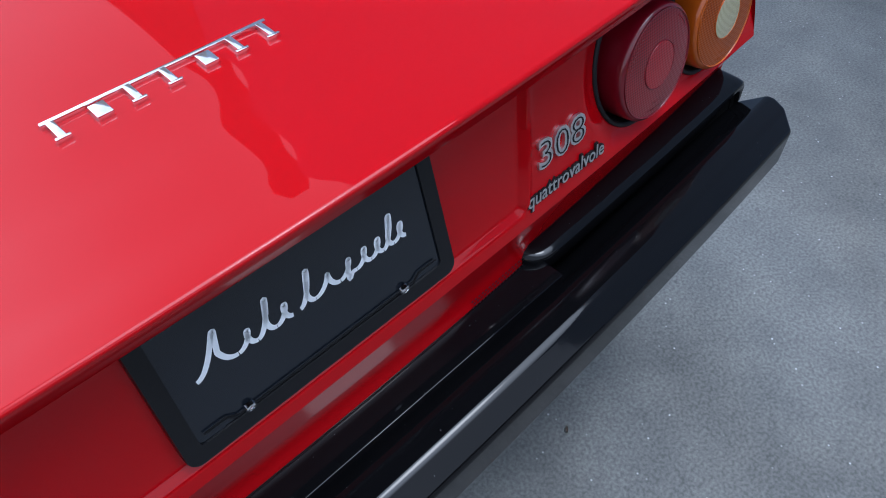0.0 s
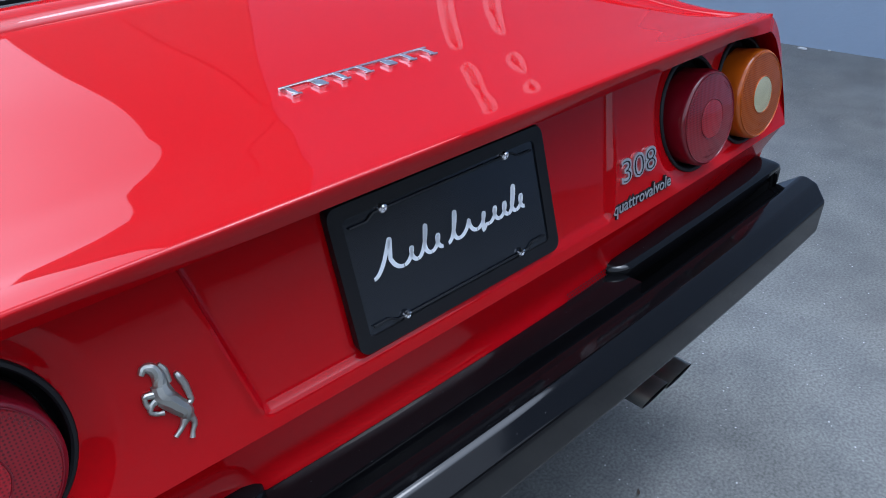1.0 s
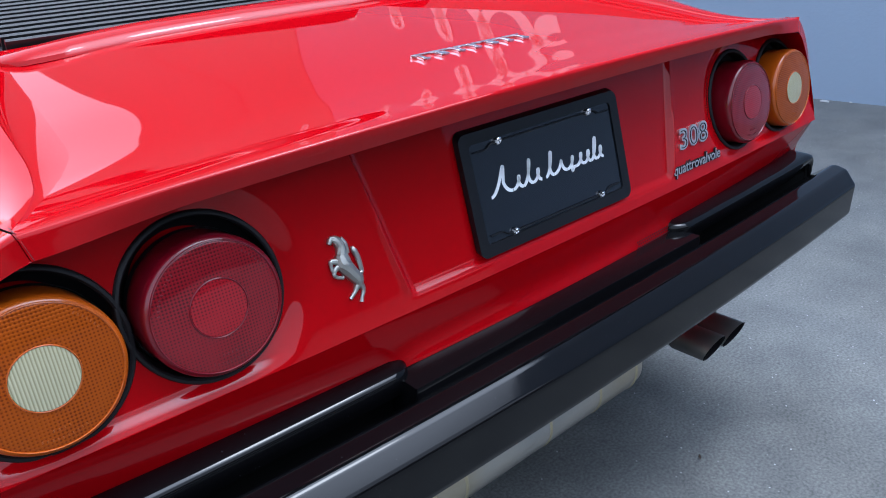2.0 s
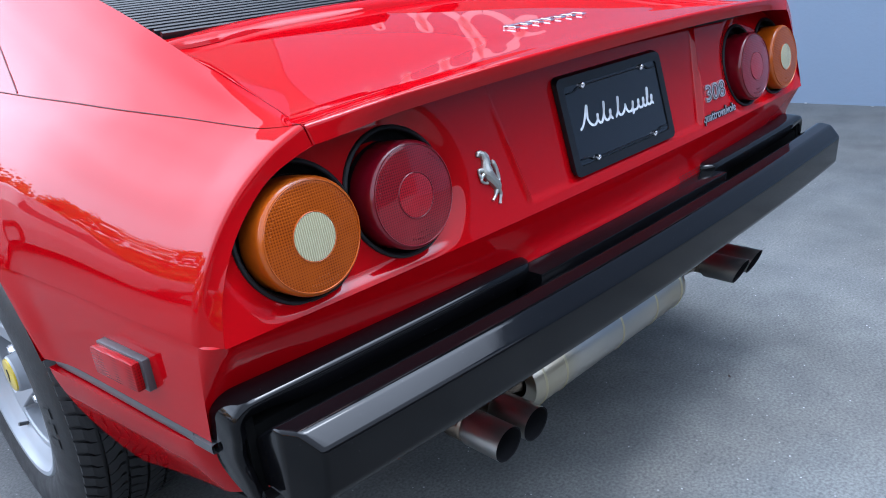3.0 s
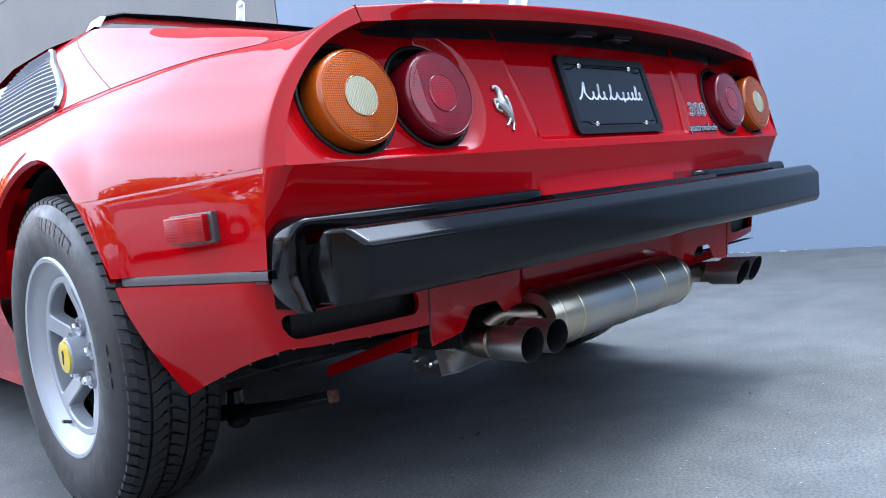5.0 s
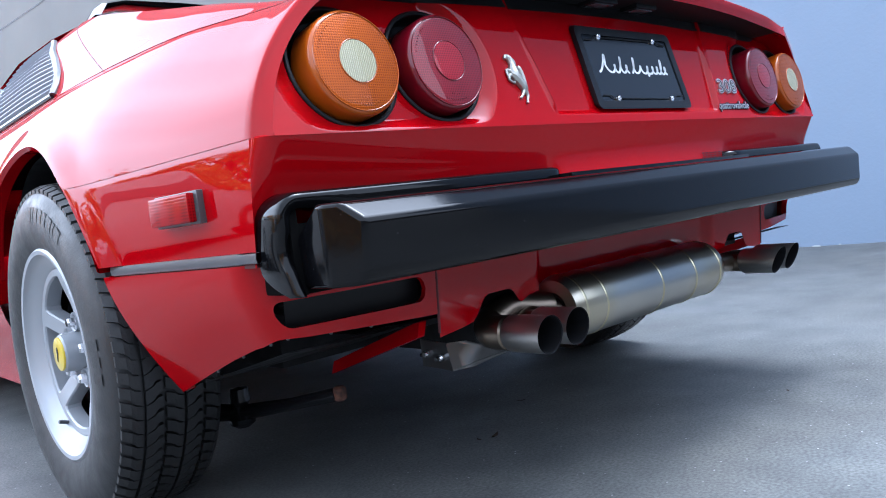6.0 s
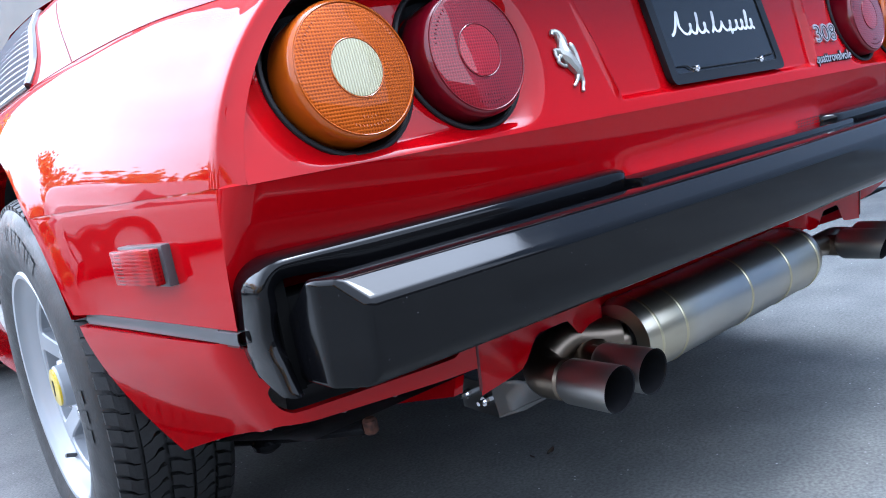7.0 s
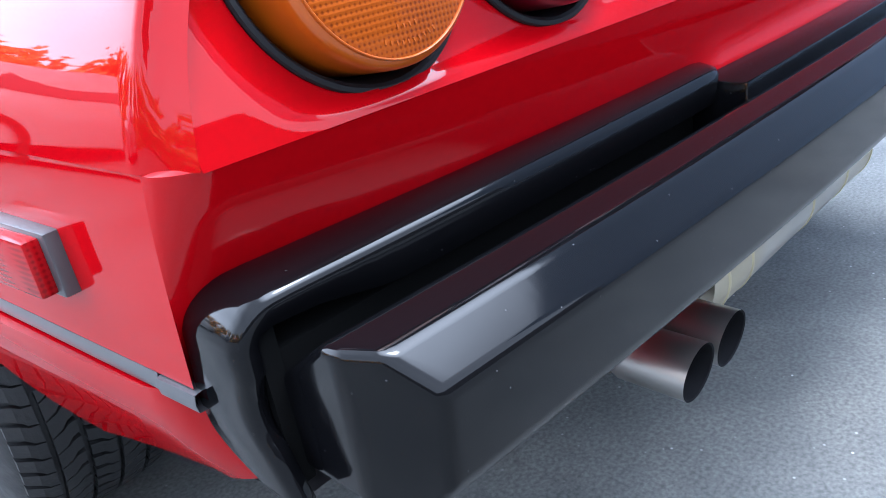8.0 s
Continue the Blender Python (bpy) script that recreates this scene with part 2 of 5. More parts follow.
bump(WALL_B, noise_tex(WALL_B, 60, 5), 0.25, 0.004)


# ---- mesh helpers ----
def finish(bm, sharp=32):
    bmesh.ops.remove_doubles(bm, verts=bm.verts, dist=1e-5)
    bmesh.ops.recalc_face_normals(bm, faces=bm.faces)
    for f in bm.faces:
        f.smooth = True
    for e in bm.edges:
        if len(e.link_faces) == 2 and e.calc_face_angle(0) > radians(sharp):
            e.smooth = False
    return bm


def part(name, bm, mat, parent=None, label="", sharp=32):
    finish(bm, sharp)
    me = bpy.data.meshes.new(name)
    bm.to_mesh(me)
    bm.free()
    for x in mat if isinstance(mat, (list, tuple)) else [mat]:
        me.materials.append(x)
    ob = new(name, me)
    if parent:
        ob.parent = parent
        ob.matrix_parent_inverse = parent.matrix_basis.inverted() if parent.parent is None else (parent.parent.matrix_basis @ parent.matrix_basis).inverted()
    if label:
        tagged(ob, label)
    return ob


def crisp(ob):
    """Flat faces stay flat beside their narrow bevels."""
    ob.modifiers.new("weighted", "WEIGHTED_NORMAL").weight = 80
    return ob


def bevel_sharp(bm, degrees, offset, segments=2):
    bmesh.ops.remove_doubles(bm, verts=bm.verts, dist=1e-5)
    bmesh.ops.recalc_face_normals(bm, faces=bm.faces)
    es = [e for e in bm.edges if len(e.link_faces) == 2 and e.calc_face_angle(0) > radians(degrees)]
    bmesh.ops.bevel(bm, geom=es, offset=offset, segments=segments, affect="EDGES", profile=0.5, clamp_overlap=True)
    return bm


def grid(rows, bm=None, closed=False):
    """A skin over rows of points."""
    bm = bm or bmesh.new()
    vs = [[bm.verts.new(p) for p in r] for r in rows]
    for a, b in zip(vs, vs[1:]):
        n = len(a)
        for i in range(n if closed else n - 1):
            j = (i + 1) % n
            q = [a[i], a[j], b[j], b[i]]
            u = []
            for v in q:
                if all((v.co - w.co).length > 1e-6 for w in u):
                    u.append(v)
            if len(u) > 2:
                bm.faces.new(u)
    return bm


def cap(bm, ring):
    bm.faces.new([bm.verts.new(p) for p in ring])


def box(bm, lo, hi, bevel=0.0):
    vs = [bm.verts.new((x, y, z)) for x in (lo[0], hi[0]) for y in (lo[1], hi[1]) for z in (lo[2], hi[2])]
    fs = [bm.faces.new([vs[i] for i in q]) for q in ((0, 1, 3, 2), (4, 6, 7, 5), (0, 4, 5, 1), (2, 3, 7, 6), (0, 2, 6, 4), (1, 5, 7, 3))]
    if bevel:
        bmesh.ops.recalc_face_normals(bm, faces=fs)
        es = {e for f in fs for e in f.edges}
        bmesh.ops.bevel(bm, geom=list(es), offset=bevel, segments=2, affect="EDGES", profile=0.6)
    return bm


def lathe(profile, centre, axis="x", n=48, bm=None):
    """Turns (along, radius) pairs about an axis through centre."""
    bm = bm or bmesh.new()
    rows = []
    for a, r in profile:
        ring = []
        for k in range(n):
            t = 2 * math.pi * k / n
            c, s = r * math.cos(t), r * math.sin(t)
            d = {"x": (a, c, s), "y": (c, a, s), "z": (c, s, a)}[axis]
            ring.append(Vector(centre) + Vector(d))
        rows.append(ring)
    return grid(rows, bm, closed=True)


def tube(path, radius, n=14, bm=None, caps=True):
    """A round bar along a path; radius may be a list."""
    bm = bm or bmesh.new()
    path = [Vector(p) for p in path]
    rows = []
    up = Vector((0, 0, 1))
    for i, p in enumerate(path):
        d = (path[min(i + 1, len(path) - 1)] - path[max(i - 1, 0)]).normalized()
        side = d.cross(up)
        if side.length < 1e-3:
            side = d.cross(Vector((0, 1, 0)))
        side.normalize()
        u = side.cross(d)
        r = radius[i] if isinstance(radius, (list, tuple)) else radius
        rows.append([p + side * r * math.cos(2 * math.pi * k / n) + u * r * math.sin(2 * math.pi * k / n) for k in range(n)])
    grid(rows, bm, closed=True)
    if caps:
        cap(bm, rows[0])
        cap(bm, rows[-1])
    return bm


def slab(bm, pts, off):
    """A flat outline pushed along off."""
    a = [bm.verts.new(p) for p in pts]
    b = [bm.verts.new(Vector(p) + Vector(off)) for p in pts]
    bm.faces.new(a)
    bm.faces.new(b[::-1])
    for i in range(len(a)):
        j = (i + 1) % len(a)
        bm.faces.new((a[i], a[j], b[j], b[i]))
    return bm


def lerp(table, x):
    """Smooth reading of (x, value) pairs."""
    xs = [p[0] for p in table]
    ys = [p[1] for p in table]
    if x <= xs[0]:
        return ys[0]
    if x >= xs[-1]:
        return ys[-1]
    i = max(k for k in range(len(xs) - 1) if xs[k] <= x)

    def slope(k):
        if k == 0:
            return (ys[1] - ys[0]) / (xs[1] - xs[0])
        if k == len(xs) - 1:
            return (ys[-1] - ys[-2]) / (xs[-1] - xs[-2])
        a = (ys[k] - ys[k - 1]) / (xs[k] - xs[k - 1])
        b = (ys[k + 1] - ys[k]) / (xs[k + 1] - xs[k])
        return 0 if a * b <= 0 else 2 * a * b / (a + b)
    h = xs[i + 1] - xs[i]
    t = (x - xs[i]) / h
    return ((1 + 2 * t) * (1 - t) ** 2 * ys[i] + t * (1 - t) ** 2 * h * slope(i)
            + t * t * (3 - 2 * t) * ys[i + 1] + t * t * (t - 1) * h * slope(i + 1))


def smooth(a, b, x):
    t = min(1, max(0, (x - a) / (b - a)))
    return t * t * (3 - 2 * t)


def span(a, b, n):
    return [a + (b - a) * i / (n - 1) for i in range(n)]


# ---- ground and walls ----
gb = bmesh.new()
grid([[(x, y, 0) for x in (-400, -20, -6, -2, 0, 2, 6, 20, 400)] for y in (-400, -20, -6, -2, 0, 2, 6, 20, 400)], gb)
ground = tagged(part("ground", gb, ASPHALT), "sealed grey asphalt yard with pale specks of grit", "ground", kind="structure")


def wall_x(y):
    return 3.53 - 0.12 * y


def wall_piece(name, y0, y1, h, mat, thick=0.25):
    b = bmesh.new()
    pts = [(wall_x(y0), y0, -0.05), (wall_x(y1), y1, -0.05), (wall_x(y1) + thick, y1, -0.05), (wall_x(y0) + thick, y0, -0.05)]
    slab(b, pts, (0, 0, h + 0.05))
    return tagged(part(name, b, mat), kind="structure")


tagged(wall_piece("wall_east", -5.6, 5.44, 5.4, WALL), "blue-grey painted stucco wall of a workshop", "wall")
tagged(wall_piece("wall_north", 5.455, 26.0, 6.0, WALL_B), "grey-beige stucco wall further along the yard", "wall")
b = slab(bmesh.new(), [(wall_x(5.47) - 0.004, 5.47, 4.14), (wall_x(25.9) - 0.004, 25.9, 4.14), (wall_x(25.9) + 0.01, 25.9, 4.14), (wall_x(5.47) + 0.01, 5.47, 4.14)], (0, 0, 0.022))
tagged(part("trim", b, SEAL), "thin dark joint line along the wall", "trim", kind="structure")

# unseen south side, added dark for the bumper and tail to mirror
b = slab(bmesh.new(), [(-16.0, -9.0, -0.05), (15.0, -9.0, -0.05), (15.0, -9.25, -0.05), (-16.0, -9.25, -0.05)], (0, 0, 3.0))
tagged(part("unseen_wall_south", b, SCREEN), "plain dark unseen wall closing the yard, added to darken reflections", "wall", kind="structure")

# ---- the car: shape tables ----
SEAM_S = [(-0.01, 0.645), (0.09, 0.651), (0.143, 0.656), (0.216, 0.668), (0.288, 0.684), (0.37, 0.700), (0.5, 0.714), (0.66, 0.727), (0.95, 0.738), (1.7, 0.742), (2.6, 0.70), (3.2, 0.64), (3.9, 0.55), (4.2, 0.45)]
SEAM_Z = [(-0.01, 0.842), (0.04, 0.834), (0.09, 0.829), (0.143, 0.830), (0.216, 0.834), (0.37, 0.842), (0.5, 0.846), (0.95, 0.851), (1.7, 0.850), (2.6, 0.80), (3.2, 0.76), (3.9, 0.62), (4.2, 0.55)]
CREASE_S = [(0.0, 0.800), (0.03, 0.803), (0.157, 0.815), (0.32, 0.830), (0.514, 0.849), (0.8, 0.862), (1.2, 0.857), (1.7, 0.848), (2.5, 0.845), (3.2, 0.838), (3.9, 0.75), (4.25, 0.58)]
RIDGE_S = [(-0.01, 0.645), (0.03, 0.637), (0.06, 0.622), (0.12, 0.599), (0.18, 0.589), (0.257, 0.586), (0.353, 0.582), (0.46, 0.575), (0.603, 0.565), (0.8, 0.558), (1.0, 0.553), (1.3, 0.545), (1.7, 0.560)]
RIDGE_Z = [(-0.01, 0.8405), (0.03, 0.8362), (0.06, 0.8352), (0.12, 0.8392), (0.18, 0.8500), (0.257, 0.870), (0.353, 0.896), (0.46, 0.926), (0.603, 0.962), (0.8, 1.01), (1.0, 1.06), (1.2, 1.103), (1.3, 1.112), (1.7, 1.115)]
DECK_C = [(-0.05, 0.867), (0.0, 0.866), (0.08, 0.867), (0.16, 0.872), (0.35, 0.888), (0.5, 0.901), (0.62, 0.912)]
DECK_K = [(-0.05, 0.058), (0.05, 0.085), (0.14, 0.098), (0.3, 0.080), (0.62, 0.04)]
WHEEL_Y, WHEEL_Z, WHEEL_R = 0.815, 0.330, 0.330
AXLE_F = 3.155
ARCH_Y, ARCH_Z, ARCH_C = 0.372, 0.392, 0.338
CREASE_Z = 0.625
SEAM_LOW = 0.490
A0, A1 = radians(20), radians(83)


def section(y, t):
    """Half-width and height on the fender, from the upper seam (t = 0) to the crease (t = 1)."""
    f = A0 + (A1 - A0) * t
    xs = (math.sin(f) - math.sin(A0)) / (math.sin(A1) - math.sin(A0))
    zs = (math.cos(f) - math.cos(A1)) / (math.cos(A0) - math.cos(A1))
    s0, z0, s1 = lerp(SEAM_S, y), lerp(SEAM_Z, y), lerp(CREASE_S, y)
    z1 = CREASE_Z if y < 3.2 else CREASE_Z - 0.12 * smooth(3.2, 4.2, y)
    return s0 + (s1 - s0) * xs, z1 + (z0 - z1) * zs


def tail_y(z):
    """How far forward the tail edge of the fender stands at a height."""
    return lerp([(0.30, 0.10), (0.40, 0.085), (0.48, 0.059), (0.627, 0.029), (0.71, 0.023), (0.77, 0.017), (0.815, 0.008), (0.845, -0.003)], z)


def tail_low(z):
    return tail_y(z) + 0.005 * smooth(0.50, 0.615, z)


def lip_y(s):
    return -0.046 + 0.105 * s * s + 0.005 * smooth(0.50, 0.645, s)


def lip_z(s):
    return 0.867 - 0.058 * s * s - 0.003 * smooth(0.50, 0.645, s)


def arch_gap(y, z, c=WHEEL_Y):
    """Distance outside the wheel arch, in arch radii."""
    return math.hypot((y - c) / ARCH_Y, (z - ARCH_C) / ARCH_Z)


def flare(y, z):
    g = min(arch_gap(y, z), arch_gap(y, z, AXLE_F)) - 1
    return 0.012 * math.exp(-(g / 0.10) ** 2)


def side_columns():
    """Stations along the side, bunched at the arch ends."""
    out = span(0.0, WHEEL_Y - ARCH_Y, 34)[:-1]
    out += [WHEEL_Y - ARCH_Y * math.cos(a) for a in span(0, math.pi, 49)]
    out += span(WHEEL_Y + ARCH_Y, AXLE_F - ARCH_Y, 30)[1:-1]
    out += [AXLE_F - ARCH_Y * math.cos(a) for a in span(0, math.pi, 33)]
    out += span(AXLE_F + ARCH_Y, 4.2, 16)[1:]
    return out


def arch_z(y):
    for c in (WHEEL_Y, AXLE_F):
        u = (y - c) / ARCH_Y
        if abs(u) < 1:
            return ARCH_C + ARCH_Z * math.sqrt(1 - u * u)
    return 0.0


car = new("sports_car")
tagged(car, "red low sports car with black bumper parked on grey asphalt", "car")


def band_profile(s, y, z, t):
    """The rolled edge from the fender's tail edge to the lamp panel."""
    q = smooth(0, 0.35, t)
    inn = Vector((s - 0.006 - 0.012 * q, y - 0.009 - 0.020 * t ** 3, z - 0.022 * (1 - q) - 0.010 * q * (1 - t) - 0.001))
    f = A0 + (A1 - A0) * t
    w = Vector((-math.sin(f), 0, -math.cos(f)))
    e, r = Vector((s, y, z)), 0.0055
    arc = [e + Vector((0, -r * math.sin(a), 0)) + w * r * (1 - math.cos(a)) for a in span(0, math.pi / 2, 5)]
    if t > 0.75:
        arc = [a.lerp(e.lerp(inn, k / 5), smooth(0.75, 1.0, t)) for k, a in enumerate(arc)]
    return arc + [arc[-1].lerp(inn, 0.5), inn]


def lip_profile(s):
    """The lip over the tail, which runs into the fender's rolled edge."""
    w = smooth(0.50, 0.645, s)
    y, z, r = lip_y(s), lip_z(s), 0.0035 + 0.002 * w
    inn = Vector((s - 0.006 * w, y + 0.005 - 0.014 * w, z - 0.0235))
    e = Vector((s, y, z))
    arc = [e + Vector((-r * 0.34 * w * (1 - math.cos(a)), -r * math.sin(a), -r * (1 - math.cos(a)))) for a in span(0, math.pi / 2, 5)]
    return arc + [arc[-1].lerp(inn, 0.5), inn]


def fender(sg):
    up, low = [], []
    for y in side_columns():
        za = arch_z(y)
        t_end = 1.0
        if za > CREASE_Z:
            lo, hi = 0.0, 1.0
            for _ in range(30):
                mid = (lo + hi) / 2
                lo, hi = (mid, hi) if section(y, mid)[1] > za else (lo, mid)
            t_end = lo
        col = []
        for t in span(0, t_end, 26):
            yy = y
            if y < 0.2:
                z_here = section(max(y, 0.0), t)[1]
                e = tail_y(z_here) + 0.005
                yy = e + (0.2 - e) * y / 0.2
            s, z = section(yy, t)
            col.append((sg * (s + flare(yy, z)), yy, z))
        up.append(col)
        z_top = col[-1][2]
        z_bot = max(SEAM_LOW, za) if za <= CREASE_Z else z_top
        s_top = abs(col[-1][0])
        colb = []
        for z in [z_top + 0.006 if z_top <= CREASE_Z + 1e-6 else z_top] + span(z_top - 1e-5, min(z_bot, z_top - 1e-5), 10):
            yy = y
            if y < 0.2:
                e = tail_low(z)
                yy = e + (0.2 - e) * y / 0.2
            k = (CREASE_Z - z) / (CREASE_Z - SEAM_LOW)
            s = lerp(CREASE_S, yy) + flare(yy, z) - (0.001 if z < z_top else 0.003) - 0.010 * (k - 0.40) ** 2 + 0.0016 if za <= CREASE_Z else s_top
            colb.append((sg * s, yy, z))
        low.append(colb)
    # a return lip round the arches
    b = bmesh.new()
    grid(up, b)
    n_t = len(up[0])
    band = []
    for k, t in enumerate(span(0, 1, n_t)):
        band.append([(sg * p[0], p[1], p[2]) for p in band_profile(*[abs(up[0][k][0])] + list(up[0][k][1:]), t)])
    grid(band, b)
    n0 = part("fender", b, RED, car, sharp=30)
    b = bmesh.new()
    grid(low, b)
    part("lower_side_panel", b, RED, car)
    for c in (WHEEL_Y, AXLE_F):
        rows = []
        for a in span(math.radians(22), math.radians(158), 60):
            y, z = c - ARCH_Y * math.cos(a), ARCH_C + ARCH_Z * math.sin(a)
            if z > CREASE_Z:
                lo, hi = 0.0, 1.0
                for _ in range(30):
                    mid = (lo + hi) / 2
                    lo, hi = (mid, hi) if section(y, mid)[1] > z else (lo, mid)
                s = section(y, lo)[0]
            else:
                s = lerp(CREASE_S, y)
            s += flare(y, z)
            cy, cz = (c - y) * 0.02, (ARCH_C - z) * 0.02
            rows.append([(sg * (s - 0.0), y, z), (sg * (s - 0.006), y + cy, z + cz), (sg * (s - 0.03), y + cy, z + cz)])
        part("arch_lip", grid(rows), RED, car)
        rows = []
        for a in span(0, math.pi, 40):
            y, z = c - (ARCH_Y + 0.02) * math.cos(a), ARCH_C + (ARCH_Z + 0.02) * math.sin(a) * 0.98
            rows.append([(sg * 0.815, c + (y - c) * 0.93, ARCH_C + (z - ARCH_C) * 0.93), (sg * 0.56, c + (y - c) * 0.93, ARCH_C + (z - ARCH_C) * 0.93), (sg * 0.56, c, ARCH_C - 0.1)])
        part("wheel_housing", grid(rows), DARK, car)
    return n0


for sg in (-1, 1):
    fender(sg)


# ---- sills and rear skirts ----
def skirt(sg):
    """One sheet from the wheel arch, round the tail corner, to the slot."""
    def side(y, k):
        top = lerp([(0.06, 0.802), (0.2, 0.822), (0.46, 0.851)], y)
        return top - (top - 0.770) * k ** 1.6

    def tail(s, z):
        return lerp([(0.525, 0.045), (0.56, 0.046), (0.66, 0.060), (0.765, 0.078), (0.82, 0.086)], s) + (0.44 - z) * 0.10

    def bottom(u):
        return lerp([(0, 0.274), (0.35, 0.307), (0.8, 0.347), (1.0, 0.361), (1.5, 0.371), (2, 0.369), (2.6, 0.364), (3, 0.361)], u)

    def at(u, z):
        k = (0.474 - z) / (0.474 - bottom(u))
        ys = 0.465 - 0.045 * max(k, 0) ** 0.8
        sc = side(0.09, k)
        yc = tail(sc, z)
        d = 0.045
        if u <= 1:
            y = ys + (yc + d - ys) * u
            return (sg * side(y, k), y, z)
        if u < 2:
            v = u - 1
            p0, p1, p2 = Vector((side(yc + d, k), yc + d)), Vector((sc, yc)), Vector((sc - d, tail(sc - d, z)))
            p = p0 * (1 - v) ** 2 + p1 * 2 * v * (1 - v) + p2 * v * v
            return (sg * p.x, p.y, z)
        x = (sc - d) + (0.525 - sc + d) * (u - 2)
        return (sg * x, tail(x, z), z)
    lo, hi, mid, half = 1.60, 2.90, 0.4025, 0.0185

    def slot(u):
        e = min((u - lo) / 0.20, (hi - u) / 0.075, 1.0)
        return half * math.sqrt(max(0.0, 1 - (1 - e) ** 2)) if e > 0 else 0.0
    U = span(0, 1, 16)[:-1] + span(1, lo, 9)[:-1] + span(lo, lo + 0.2, 8)[:-1] + span(lo + 0.2, hi - 0.08, 14)[:-1] + span(hi - 0.08, hi, 8)[:-1] + span(hi, 3, 4)
    b = bmesh.new()
    for zone in (0, 1):
        rows = []
        for u in U:
            h = slot(u)
            a, c = (0.474, mid + h) if zone == 0 else (mid - h, bottom(u))
            rows.append([at(u, z) for z in span(a, c, 9)])
        grid(rows, b)
        k = -1 if zone == 0 else 0
        edge = [r[k] for u, r in zip(U, rows) if lo <= u <= hi]
        grid([edge, [(p[0] * 0.995, p[1] + 0.012, p[2]) for p in edge]], b)
        if zone == 0:
            rim = [r[0] for r in rows]
            grid([rim, [(p[0] - sg * 0.03, p[1] + 0.01, p[2] - 0.002) for p in rim]], b)
        else:
            rim = [r[-1] for r in rows]
            grid([rim, [(p[0] - sg * 0.012, p[1] + 0.006, p[2] + 0.001) for p in rim]], b)
    edge = [at(0, z) for z in span(0.474, bottom(0), 14)]
    grid([edge, [(p[0] - sg * 0.02, p[1] - 0.004, p[2] + 0.003) for p in edge]], b)
    part("rear_skirt", b, RED, car, "red lower skirt behind the wheel with a dark air slot", sharp=40)
    b = grid([[(sg * s, tail(s, z) + 0.026, z) for s in span(0.54, 0.748, 10)] for z in (0.44, 0.37)])
    part("air_slot", b, SEAL, car)
    b = grid([[(sg * s, y, z) for s in span(0.42, w, 8)] for y, z, w in ((0.075, 0.352, 0.745), (0.11, 0.350, 0.752), (0.25, 0.318, 0.752), (0.40, 0.283, 0.752))])
    part("undertray", b, DARK, car)
    for u in (0.45, 0.75, 1.1, 1.5, 2.1, 2.4):
        p = at(u, bottom(u) + 0.001)
        part("rivet", lathe([(-0.0045, 0.0001), (-0.0035, 0.0025), (0.0, 0.003)], (p[0] - sg * 0.008, p[1] + 0.004, p[2]), "z", 8), DSTEEL, car)
    b = bmesh.new()
    grid([[(sg * (lerp(CREASE_S, y) - 0.009), y, z) for y in span(0.05, 0.47, 12)] for z in (0.470, 0.492)], b)
    part("side_gap", b, GROOVE, car)
    b = bmesh.new()
    rows = [[(sg * (lerp(CREASE_S, y) - o), y, z) for y in span(0.095, 0.455, 14)] for o, z in ((0.010, 0.4745), (0.003, 0.4755), (0.0015, 0.482), (0.003, 0.4895), (0.010, 0.491))]
    part("side_strip", grid(rows), STRIP, car, "dark grey trim strip")
    b = bmesh.new()
    rows = [[(sg * (lerp(CREASE_S, y) - o), y, z) for y in span(0.052, 0.092, 5)] for o, z in ((0.010, 0.4755), (0.0, 0.4765), (-0.001, 0.482), (0.0, 0.4885), (0.010, 0.490))]
    part("side_strip", grid(rows), STRIP, car)
    # sill between the wheels and the nose below the crease
    b = bmesh.new()
    for y0, y1 in ((WHEEL_Y + ARCH_Y, AXLE_F - ARCH_Y), (AXLE_F + ARCH_Y, 4.18)):
        grid([[(sg * (lerp(CREASE_S, y) - 0.004 - 0.07 * smooth(0.45, 0.20, z)), y, z) for z in span(0.49, 0.20, 10)] for y in span(y0, y1, 20)], b)
    part("sill", b, RED, car)


for sg in (-1, 1):
    skirt(sg)

# ---- tail frame: the lip over the tail and the fender corners ----
INN = [tuple(lip_profile(s)[-1]) for s in span(0, 0.645, 40)]
N_LIP = len(INN)
for t in span(0.06, 1.0, 30):
    s, z = section(0.0, t)
    y = tail_y(z) + 0.005
    s, z = section(y, t)
    INN.append(tuple(band_profile(s, y, z, t)[-1]))
FRAME_Z = sorted([(p[0], p[2]) for p in INN])


def panel_top(s):
    return lerp(FRAME_Z, s)


LAMPS = [(0.655, 0.713), (0.4975, 0.718)]


def panel_base(x, z):
    return -0.014 + 0.25 * (z - 0.625) + 0.030 * x * x


